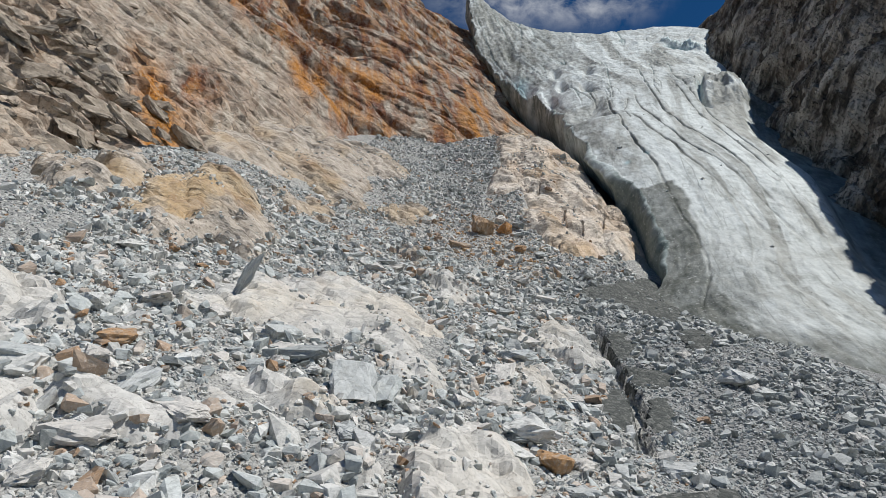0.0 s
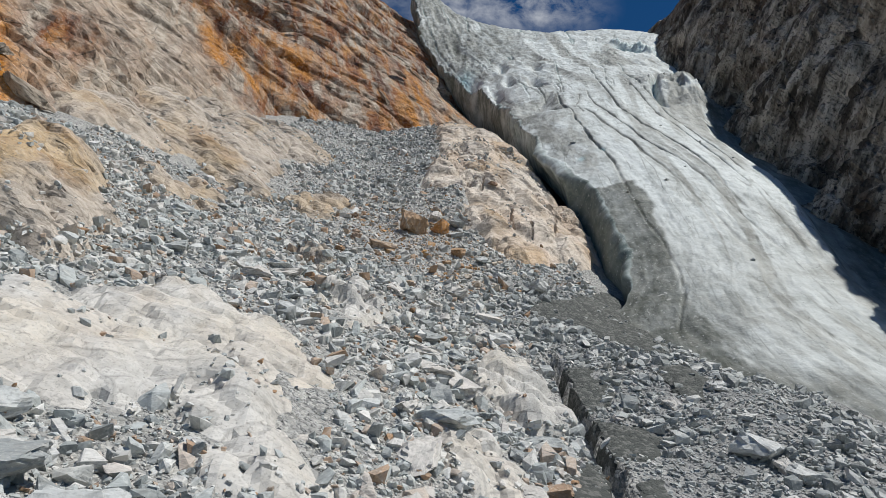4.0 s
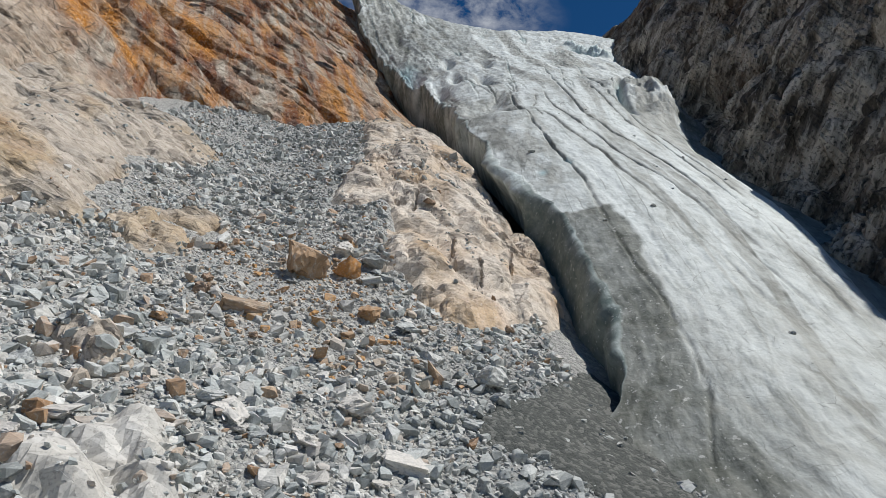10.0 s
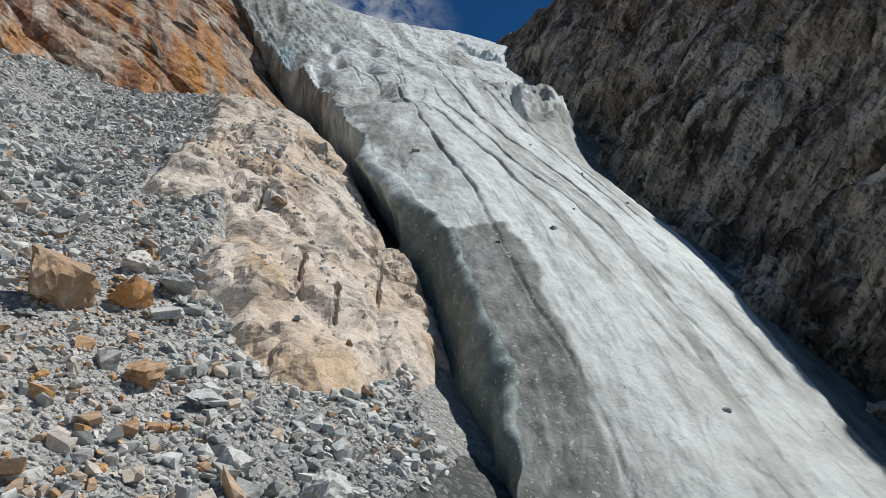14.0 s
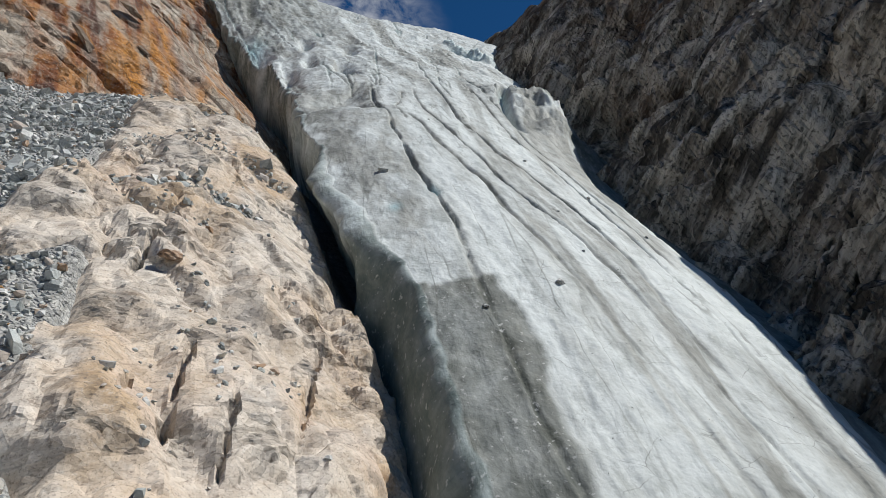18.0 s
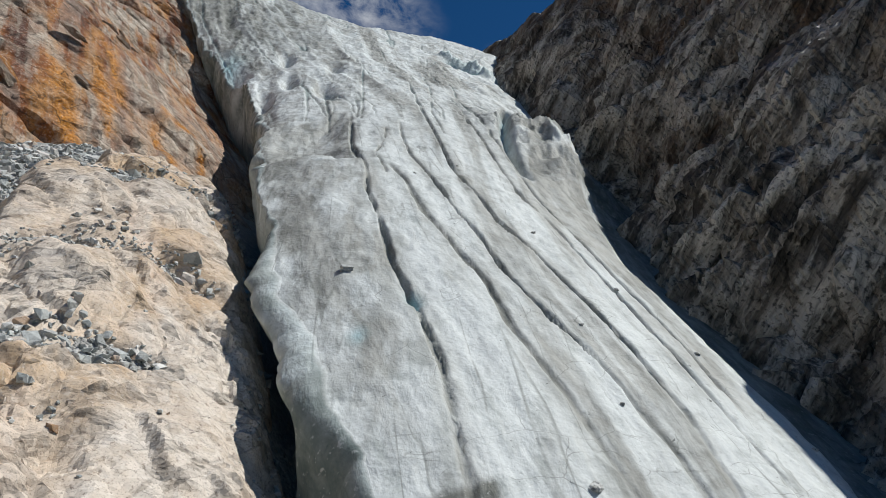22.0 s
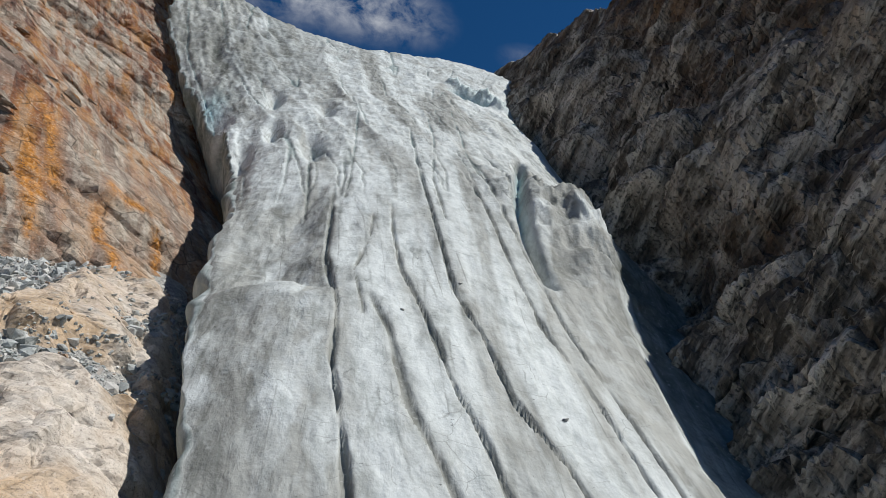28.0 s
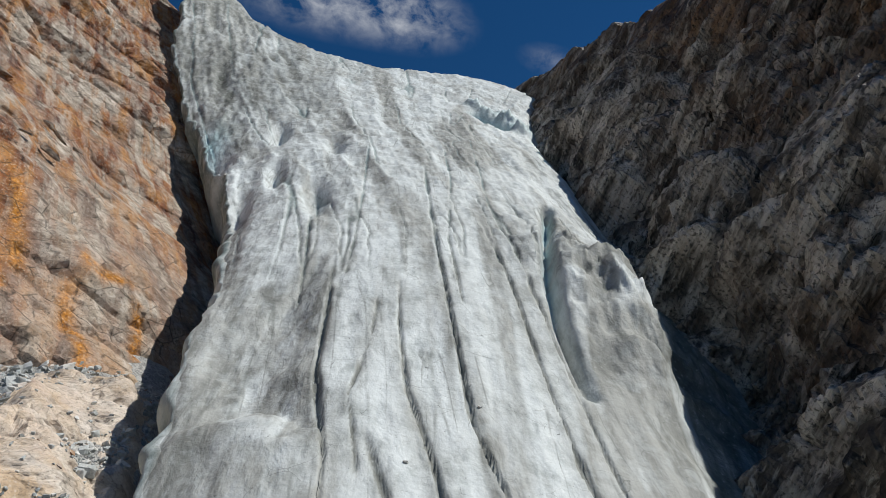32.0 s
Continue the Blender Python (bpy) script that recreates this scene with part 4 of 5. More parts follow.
GROOVES = [
    (0.55, 0.42, [(36.0, 146.0), (34.5, 137.4), (32.5, 127.1), (32.0, 118.8), (30.8, 112.9), (30.5, 107.2), (30.0, 102.0), (30.3, 97.5), (30.2, 93.4), (29.3, 88.1), (28.9, 84.6),
                  (28.4, 80.6), (27.8, 76.2), (27.6, 72.2), (26.6, 66.3), (25.2, 62.2), (23.3, 58.9), (22.2, 56.5)]),
    (0.50, 0.40, [(40.5, 140.0), (38.6, 131.2), (37.5, 124.0), (37.5, 118.5), (36.9, 110.4), (37.2, 106.2), (37.1, 101.5), (37.8, 97.0), (38.6, 93.0), (38.8, 87.0), (38.0, 80.0), (37.6, 73.0), (37.2, 66.0)]),
    (0.36, 0.55, [(34.2, 121.7), (34.6, 115.7), (34.0, 109.0), (34.7, 104.1), (35.2, 100.0), (34.9, 96.0), (35.4, 90.8), (35.4, 85.2), (35.0, 79.9), (35.0, 75.6), (34.5, 71.4), (34.9, 66.0)]),
    (0.55, 0.45, [(52.0, 176.0), (48.9, 162.0), (44.7, 142.2), (42.6, 131.7), (40.6, 120.9), (40.7, 116.2), (40.0, 109.4), (40.9, 105.0), (41.3, 100.2), (41.6, 95.0), (41.2, 89.0), (39.6, 82.9), (38.9, 76.0)]),
    (0.45, 0.40, [(52.7, 155.6), (49.8, 137.9), (47.3, 125.9), (45.8, 117.2), (45.7, 112.4), (45.3, 107.2), (45.0, 101.0), (44.6, 94.0), (43.6, 86.0), (42.0, 79.0), (40.6, 72.5), (39.4, 68.0)]),
    (0.40, 0.40, [(55.5, 160.0), (52.3, 142.0), (50.0, 130.0), (48.2, 119.6), (47.3, 112.0), (46.8, 104.0), (46.4, 96.0), (45.4, 89.0)]),
    (0.45, 0.40, [(35.2, 160.0), (33.6, 147.3), (32.3, 138.0)]),
    (0.30, 0.30, [(38.0, 136.0), (36.4, 130.0), (34.0, 124.0), (33.4, 117.0)]),
    (0.30, 0.30, [(58.0, 186.0), (53.0, 166.0), (47.0, 147.0), (44.0, 133.0)]),
    (0.30, 0.30, [(46.0, 186.0), (41.5, 164.0), (38.0, 148.0), (36.0, 140.0)]),
    (0.25, 0.30, [(64.0, 192.0), (59.0, 172.0), (55.0, 157.0), (54.0, 146.0)]),
]


GREY_ICE = [(23.0, 152.0), (29.5, 148.0), (32.6, 134.0), (31.2, 121.0), (30.4, 110.0), (29.8, 104.0), (28.0, 97.0), (26.2, 90.0), (23.5, 98.0), (22.0, 114.0)]
RECESS = [(26.0, 124.0), (31.6, 122.6), (33.0, 131.0), (34.2, 145.0), (30.0, 141.0), (26.8, 136.0), (25.6, 129.0)]
APRON = [(48.8, 126.0), (47.4, 114.0), (47.4, 107.0), (47.6, 100.0), (51.0, 103.0), (54.0, 112.0), (56.0, 120.0), (53.0, 126.0)]


def ice_relief(x, y):
    """Height of the ice and its painted dirty and shaded tones: grooves cut by meltwater, long swells with the flow,
    broken ice higher up.
    """
    q = flat3(x, y)
    z = ice_sheet(x, y)
    crest = ice_crest(x) + 2.2 * fbm(np.stack((x * 0.16, 0 * x, 0 * x), 1), 4, 99)
    back = np.clip(y - crest, 0, None)
    z = np.where(back > 0, ice_sheet(x, np.minimum(y, crest)) - 0.5 * back, z)
    left, right = ice_left(y), ice_right(y)
    s = (x - left) / (right - left)
    flow = np.stack((s * 16, y * 0.022, 0 * s), 1)
    z = z + 0.12 * fbm(flow * (0.7, 1, 1), 3, 101) + 0.04 * fbm(flow * (3, 3, 1), 3, 103) + 0.22 * fbm(q * (0.16, 0.10, 1), 3, 104)
    high = step(128, 190, y)
    lumps = fbm(q * (0.30, 0.20, 1), 4, 109, ridged=True)
    z += high * (0.55 * fbm(np.stack((s * 11, y * 0.05, 0 * s), 1), 4, 107, ridged=True) + 0.28 * lumps + 0.30 * fbm(np.stack((s * 9 + y * 0.1, y * 0.42, 0 * s), 1), 3, 110, ridged=True) * step(0.96, 0.85, s))
    z += step(118, 150, y) * step(30, 24, x - 0.06 * (y - 130)) * 0.6 * fbm(q * (0.26, 0.10, 1), 4, 111, ridged=True)
    # torn ice where the fall leans on the rusty cliff
    torn = step(188, 212, y) * step(46, 26, x)
    rent = fbm(np.stack((x * 0.34 + 0.05 * y, y * 0.07, 0 * x), 1), 4, 115, ridged=True)
    z += 0.7 * torn * rent
    # steep dome of grey ice against the dark wall, split off by a blue crack
    dome = np.exp(-(((x - 60) / 6.5) ** 2 + ((y - 138) / 14) ** 2))
    z += 3.8 * dome * (0.7 + 0.5 * fbm(q * 0.18, 3, 113))
    crack, _ = to_line(x, y, [(63.4, 159.0), (61.6, 155.0), (57.4, 147.0), (54.2, 139.5), (51.6, 131.5), (50.0, 124.0)])
    z -= 2.4 * np.exp(-(crack / 0.6) ** 2) * step(118, 132, y)
    hollow = np.zeros(len(x))
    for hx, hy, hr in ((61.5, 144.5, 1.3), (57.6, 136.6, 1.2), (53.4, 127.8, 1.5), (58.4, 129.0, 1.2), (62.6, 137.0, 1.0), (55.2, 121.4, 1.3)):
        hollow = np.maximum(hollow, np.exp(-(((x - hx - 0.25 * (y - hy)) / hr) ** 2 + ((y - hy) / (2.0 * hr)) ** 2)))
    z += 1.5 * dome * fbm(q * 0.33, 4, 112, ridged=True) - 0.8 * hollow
    ser, _ = to_line(x, y, [(73.6, 214.0), (74.6, 210.5), (76.4, 207.0)])
    z -= 4.5 * np.exp(-(ser / 1.5) ** 2)
    block, _ = to_line(x, y, [(74.0, 219.5), (78.0, 215.0), (79.5, 209.0), (79.0, 203.5), (82.0, 201.0)])
    z += 2.0 * np.exp(-(block / 1.4) ** 2) * np.clip(0.7 + 1.4 * fbm(q * 0.5, 3, 114), 0, 2)
    # hollow on the near shoulder, with the bulging lip below it
    wx, wy = x + 1.3 * fbm(q * 0.22, 4, 105), y + 2.4 * fbm(q * 0.22, 4, 106)
    recess = inside(wx, wy, RECESS) + 0.6 * fbm(q * 0.3, 4, 116)
    z -= 1.3 * step(-1.2, 3.6, recess)
    lip, _ = to_line(wx, wy, [(24.4, 123.6), (25.7, 123.0), (27.0, 122.4), (28.3, 120.8), (29.7, 121.4), (31.1, 121.0)])
    z += 0.35 * np.exp(-(lip / 1.5) ** 2) * (0.6 + 1.0 * fbm(q * 0.35, 4, 140))
    for hx, hy, hr, far in ((28.0, 172.0, 1.5, 11.0), (36.2, 166.0, 1.5, 6.5), (32.2, 178.0, 1.1, 5.0), (24.5, 190.0, 1.6, 4.0), (41.0, 186.0, 1.3, 4.0), (33.5, 196.0, 1.2, 4.5)):
        z -= 2.3 * np.exp(-(((x - hx - 0.04 * (y - hy)) / hr) ** 2 + ((y - hy) / far) ** 2))
    deep, band = np.zeros(len(x)), np.zeros(len(x))
    wob = 0.3 * fbm(q * 0.35, 3, 117)
    for depth, wide, line in GROOVES:
        d, along = to_line(x, y, line)
        d = np.abs(d + wob * 0.6)
        ends = step(0, 0.06, along) * step(1.0, 0.94, along)
        near = np.exp(-(d / (0.34 * wide)) ** 4) * ends
        z -= 0.75 * depth * near * (0.3 + 0.7 * step(84, 100, y))
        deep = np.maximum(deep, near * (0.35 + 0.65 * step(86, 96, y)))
        band = np.maximum(band, np.exp(-(d / 0.8) ** 2) * ends)
    z -= 1.8 * np.exp(-np.clip(x - left, 0, None) / 2.2) * step(138, 155, y) * step(215, 200, y)
    hole, _ = to_line(x, y, [(30.3, 98.6), (30.3, 98.2)])
    z -= 0.7 * np.exp(-(hole / 0.33) ** 2)
    # thin gutters with the flow, most of them on the upper ice
    gut = fbm(np.stack((s * 13, y * 0.016, 0 * s), 1) + 0.12 * fbm(q * 0.12, 3, 118)[:, None], 2, 120)
    gut = np.exp(-(gut / 0.022) ** 2) * (0.12 + 0.88 * step(112, 150, y)) * step(-0.3, 0.2, fbm(q * 0.06, 2, 122))
    z -= (0.20 + 0.20 * high) * gut
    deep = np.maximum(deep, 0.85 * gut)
    z += 0.10 * fbm(q * 0.9, 4, 119, ridged=True)
    # outer edge, and the shaded hollow under the dark wall
    z -= (1.7 * step(-1.0, 1.6, x - right) + 0.12 * np.clip(x - right - 1.6, 0, 9)) * step(172, 150, y) + 4.5 * step(0.0, 5.0, x - right) * step(150, 172, y)
    grey = step(-2.6, 2.0, inside(x, y, GREY_ICE) + 1.6 * fbm(q * 0.35, 4, 134))
    grey_zone = grey * (0.55 * step(-0.25, 0.2, fbm(q * (0.5, 0.28, 1), 5, 136)) + 0.45 * step(-0.1, 0.25, fbm(np.stack((1.3 * x - 0.4 * y, 0.5 * y, 0 * x), 1), 4, 132)))
    apron = step(-1.0, 1.2, inside(x, y, APRON)) * step(-0.4, 0.2, fbm(q * 0.35, 4, 137))
    # streaks of the recess, greyed together with the shade painted in it
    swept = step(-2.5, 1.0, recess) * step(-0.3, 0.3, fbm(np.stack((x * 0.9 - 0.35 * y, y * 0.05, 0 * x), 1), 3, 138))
    strata = np.exp(-(fbm(np.stack((x * 0.10, y * 0.34 + 0.08 * x, 0 * x), 1), 3, 97) / 0.035) ** 2) * step(140, 175, y) * step(-0.25, 0.2, fbm(q * 0.08, 3, 96))
    z -= 0.14 * strata
    # grooves, hollows and low spots are greyer than the ice round them
    dirt_shade = 0.65 * strata + 0.95 * step(0.0, 0.30, fbm(flow * (0.8, 1.2, 1), 5, 121)) + 1.05 * step(88, 52, y) * (0.75 + 0.5 * fbm(q * 0.4, 4, 98)) + 0.9 * deep + 0.8 * band * step(-0.25, 0.2, fbm(q * (0.3, 0.08, 1), 4, 125))
    dirt_shade = dirt_shade * (0.8 + 0.2 * high) + 0.40 * high * step(0.0, 0.5, fbm(q * 0.2, 4, 123)) + 0.35 * high * step(0.1, -0.35, lumps)
    dirt_shade += 1.0 * dome * step(-0.45, 0.1, fbm(q * 0.2, 3, 126)) + 0.7 * hollow + 1.0 * grey_zone + 0.1 * grey + 0.9 * apron + 0.8 * swept + 0.9 * torn * step(0.25, -0.3, rent)
    dirt_shade += 0.45 * step(190, 225, y) * step(75, 40, x) * step(-0.3, 0.3, fbm(q * (0.1, 0.05, 1), 3, 124))
    edge = np.interp(y, [43, 46, 50, 53, 56, 60, 65, 70, 74, 78, 82, 86.5, 87.5], [29, 25.9, 24.3, 24.4, 24.9, 25.2, 26.0, 27.6, 28.4, 29.3, 30.2, 30.4, 20])
    grime_shade = step(0.25, -0.35, x - edge - 0.6 * fbm(q * 0.5, 4, 127)) * step(88.0, 87, y + 0.4 * fbm(q * 0.6, 3, 130))
    # shade of the dark wall, painted as darker ice beyond the outer edge
    grime_shade = np.maximum(grime_shade, 0.85 * step(0.4, 2.0, x - right - 0.8 * fbm(q * 0.3, 3, 129)) * step(165, 150, y))
    grime_shade = np.maximum(grime_shade, 0.6 * step(3.2, 0.2, x - edge) * step(66, 56, y) * step(-0.25, 0.25, fbm(q * (0.9, 0.5, 1), 4, 140)))
    # the thin toe, grooves, dome hollows and rents get a darker tone too
    grime_shade = grime_shade * (0.92 + 0.25 * fbm(q * 0.3, 3, 131)) + step(51, 44, y + 2.5 * fbm(q * 0.25, 3, 133)) * 0.55 + 0.5 * deep + 0.45 * dome * step(-0.15, 0.3, fbm(q * 0.25, 3, 128)) + 0.45 * hollow + 0.7 * torn * step(0.0, -0.45, rent)
    # dark folded ice at the upper left, and a broken dark line along the lip
    grime_shade += 0.5 * step(185, 215, y) * step(58, 32, x) * step(-0.3, 0.3, fbm(np.stack((s * 14, y * 0.06, 0 * s), 1), 3, 135)) + 0.5 * np.exp(-(lip / 0.35) ** 2) * step(-0.2, 0.2, fbm(q * 0.8, 3, 139))
    blue = 0.45 * np.exp(-(crack / 0.5) ** 2) * step(132, 142, y) * step(-0.3, 0.2, fbm(q * 0.3, 3, 142)) + 0.8 * np.exp(-(ser / 1.7) ** 2) + 0.25 * np.exp(-(block / 1.8) ** 2) + 0.6 * np.exp(-(((x - 23) / 2.5) ** 2 + ((y - 197) / 6) ** 2)) + 0.25 * deep * high
    blue += 0.6 * np.exp(-(hole / 0.4) ** 2) + 0.5 * np.exp(-(((x - 26.9) / 0.4) ** 2 + ((y - 96.2) / 0.5) ** 2))
    return z, np.clip(dirt_shade, 0, 1), np.clip(grime_shade, 0, 1), np.clip(blue, 0, 0.85)


def make_ice():
    ys = np.arange(41.5, 288, 0.36)
    side, across = 16, 320
    y = np.repeat(ys, across).reshape(len(ys), across)
    u = np.linspace(0, 1, across)[None, :]
    x0, x1 = ice_left(ys)[:, None] + 0.8, ice_right(ys)[:, None] + 9.0
    x0 = x0 + ((0.6 + 0.4 * step(120, 150, ys)) * fbm(np.stack((ys * 0.16, 0 * ys, 0 * ys), 1), 4, 141) + 0.35 * fbm(np.stack((ys * 0.7, 0 * ys, 0 * ys), 1), 4, 144))[:, None]
    x = x0 + (x1 - x0) * u
    z, dirt_shade, grime_shade, blue = (a.reshape(len(ys), across) for a in ice_relief(x.ravel(), y.ravel()))
    # the flank over the gap: foot, undercut, bulge, shoulder
    w = np.linspace(0, 1, side, endpoint=False)[None, :]
    bed = np.where(ys < 150, ground_sheet(x0[:, 0] - 1.0, ys) - 1.5, cliff_sheet(x0[:, 0] - 1.5, ys) - 3.0)
    foot = np.minimum(bed, z[:, 0] - 0.6)[:, None]
    foot = np.maximum(foot, z[:, :1] - 24)
    sz = foot + (z[:, :1] - foot) * np.sin(w * math.pi / 2) ** 0.9
    tall = z[:, :1] - foot
    caves = fbm(np.stack((np.repeat(ys * 0.14, side), (sz * 0.25).ravel(), 0 * sz.ravel()), 1), 3, 143).reshape(sz.shape)
    sx = x0 - 0.7 * np.sin(w * math.pi) ** 0.8 * np.clip(tall / 5, 0, 1) * (0.75 + 0.8 * caves) + 2.0 * (1 - w) ** 2 * np.clip(tall / 4, 0, 1) * step(90, 100, ys)[:, None] - 1.1 * (1 - w) ** 1.3 * (step(64, 74, ys) * step(101, 90, ys))[:, None]
    sy = np.repeat(ys, side).reshape(sz.shape)
    over = step(89, 96, sy) * step(110, 103, sy)
    sx = sx - 1.3 * over * np.clip(1 - np.abs(w - 0.62) / 0.38, 0, 1)
    fins = fbm(np.stack(((sy * 0.22).ravel(), (sz * 0.05).ravel(), 0 * sz.ravel()), 1), 4, 145, ridged=True).reshape(sz.shape)
    sx = sx - 0.9 * fins * step(108, 125, sy) * np.sin(np.clip(w, 0, 1) * math.pi) ** 0.6 * np.clip(tall / 4, 0, 1)
    streak = fbm(np.stack(((sy * 1.1 + 0.4 * sz).ravel(), (sz * 0.14).ravel(), 0 * sz.ravel()), 1), 5, 146).reshape(sz.shape)
    sx = sx + 0.22 * streak * np.sin(w * math.pi)
    gx, gy, gz = (np.concatenate(pair, 1) for pair in ((sx, x), (sy, y), (sz, z)))
    cols = side + across
    # dirty streaked flank; shade painted higher up, and light on the leaning band
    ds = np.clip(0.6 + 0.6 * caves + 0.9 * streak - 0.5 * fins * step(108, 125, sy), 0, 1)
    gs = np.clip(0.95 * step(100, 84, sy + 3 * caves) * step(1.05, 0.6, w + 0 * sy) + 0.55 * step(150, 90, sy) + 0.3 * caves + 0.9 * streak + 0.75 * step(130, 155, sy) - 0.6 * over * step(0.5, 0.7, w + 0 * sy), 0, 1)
    at = [("dirt_shade", np.concatenate((ds, dirt_shade), 1).ravel()), ("grime_shade", np.concatenate((gs, grime_shade), 1).ravel()), ("blue", np.concatenate((ds * 0 + 0.12, blue), 1).ravel())]
    p = np.stack((gx.ravel(), gy.ravel(), gz.ravel()), 1)
    f = sheet_faces(len(ys), cols)
    col, fy, fx = f[:, 0] % cols, p[f[:, 0], 1], p[f[:, 0], 0]
    ob = new("glacier")
    flank, dome = col < side, (fx > 53.5) & (fy > 118) & (fy < 156)
    toe, fall = fy < 58, fy > 158
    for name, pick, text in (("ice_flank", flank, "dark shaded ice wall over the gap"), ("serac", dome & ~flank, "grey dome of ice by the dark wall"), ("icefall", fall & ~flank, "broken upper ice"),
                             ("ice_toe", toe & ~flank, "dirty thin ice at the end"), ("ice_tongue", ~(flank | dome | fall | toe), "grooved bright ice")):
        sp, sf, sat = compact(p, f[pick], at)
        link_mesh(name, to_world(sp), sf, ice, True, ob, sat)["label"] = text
    return tagged(ob, "steep tongue of grey-white glacier ice grooved by meltwater", "glacier", kind="structure")


make_ground()
make_far_ground()
make_cliff()
make_wall()
make_ice()


# ---- bedrock that stands out of the rubble ----
def rock_body(name, relief, outline, material, fine, tone, seed, label, category, slabs=None):
    a = np.array(outline)
    xs = np.arange(a[:, 0].min() - 1.5, a[:, 0].max() + 1.5, fine)
    ys = np.arange(a[:, 1].min() - 1.5, a[:, 1].max() + 1.5, fine)
    X, Y = np.meshgrid(xs, ys)
    x, y = X.ravel(), Y.ravel()
    z, d = relief(x, y)
    p = flat3(x, y, z)
    stain = np.clip(tone + 3.0 * tone * fbm(p * 0.16, 3, seed), 0, 1)
    f = sheet_faces(len(ys), len(xs), d > -0.9)
    if slabs is None:
        p, f, at = compact(p, f, [("stain", stain)])
        return tagged(link_mesh(name, to_world(p), f, material, False, attributes=at), label, category)
    root = tagged(new(name), label, category)
    cell = np.round(slabs(x, y) * 1e7).astype(np.int64)[f[:, 0]]
    names, count = np.unique(cell, return_counts=True)
    big = names[count > 60]
    mid = p[f].mean(1)
    centre = np.array([mid[cell == c].mean(0) for c in big])
    for c in names[count <= 60]:
        cell[cell == c] = big[np.argmin(((centre - mid[cell == c].mean(0)) ** 2).sum(1))]
    for one in np.unique(cell):
        sp, sf, at = compact(p, f[cell == one], [("stain", stain)])
        link_mesh("slab", to_world(sp), sf, material, False, root, at)
    return root


for k, (label, outline, lift, tone, fine) in enumerate(OUTCROPS):
    rock_body("bedrock_outcrop", lambda x, y: outcrop_relief(x, y, outline, lift, 201 + 7 * k), outline, shoulder_rock if tone >= 0.24 else pale_rock, fine, tone, k, label, "bedrock",
              lambda x, y: blocks(slab_place(x, y, extent(outline), 201 + 7 * k), 201 + 7 * k, ids=True))
rock_body("rock_buttress", buttress_relief, BUTTRESS, buttress_rock, 0.16, 0.48, 77, "tan rock buttress of fractured slabs standing against the glacier", "rock",
          lambda x, y: blocks(buttress_place(x, y), 31, ids=True))
for k, outline in enumerate(SILT):
    def silt_relief(x, y, outline=outline, k=k):
        q = flat3(x, y)
        d = inside(x, y, outline) + 0.9 * fbm(q * 0.5, 4, 300 + k)
        h = rubble_relief(x, y) + 0.06 + 0.10 * step(-0.2, 1.0, d) + 0.03 * fbm(q * 1.2, 3, 310)
        return h - 0.5 * step(0.0, -0.5, d), d
    rock_body("silt_patch", silt_relief, outline, silt, 0.25, 0, k, "smooth wet grey silt laid down by meltwater", "mud")


def top_of(x, y):
    """The height that a stone would rest on, and whether it is bare bedrock."""
    h = rubble_relief(x, y)
    bare = np.zeros(len(x), bool)
    for k, (label, outline, lift, tone, fine) in enumerate(OUTCROPS):
        a = np.array(outline)
        near = np.where((x > a[:, 0].min() - 1) & (x < a[:, 0].max() + 1) & (y > a[:, 1].min() - 1) & (y < a[:, 1].max() + 1))[0]
        if len(near):
            r, d = outcrop_relief(x[near], y[near], outline, lift, 201 + 7 * k)
            bare[near] |= d > 0.35
            h[near] = np.maximum(h[near], r)
    near = np.where((x > 4) & (x < 24) & (y > 68) & (y < 148))[0]
    if len(near):
        r, d = buttress_relief(x[near], y[near])
        ledge = np.zeros(len(near), bool)
        for bench in BENCHES:
            ledge |= inside(x[near], y[near], bench) > -0.2
        bare[near] |= (d > 0.3) & ~ledge
        h[near] = np.maximum(h[near], r)
    return h, bare


# ---- loose stones ----
def stone_shape(count, seed, flat=0.62):
    """An angular stone: the hull of a jolted box and a few points more. Returns vertices and triangles."""
    rnd = random.Random(seed)
    bm = bmesh.new()
    boxy = seed % 5 < 2
    if boxy:
        for k in range(8):
            corner = [(1 if k >> a & 1 else -1) * rnd.uniform(0.3, 1.0) for a in range(3)]
            bm.verts.new((corner[0], corner[1] * 0.78, corner[2] * flat))
    for _ in range(count - 8 if boxy else count):
        v = Vector((rnd.gauss(0, 1), rnd.gauss(0, 1), rnd.gauss(0, 1))).normalized() * rnd.uniform(0.85, 1.1)
        bm.verts.new((v.x, v.y * 0.8, v.z * flat))
    made = bmesh.ops.convex_hull(bm, input=bm.verts)
    drop = list({e for e in made["geom_interior"] + made["geom_unused"] if isinstance(e, bmesh.types.BMVert)})
    bmesh.ops.delete(bm, geom=drop, context="VERTS")
    bmesh.ops.triangulate(bm, faces=bm.faces)
    bm.normal_update()
    verts = np.array([v.co for v in bm.verts])
    bm.verts.index_update()
    faces = np.array([[v.index for v in f.verts] for f in bm.faces])
    bm.free()
    return verts, faces


PEBBLES = [stone_shape(10 + k % 4, 500 + k, 0.5 + 0.07 * (k % 6)) for k in range(24)]


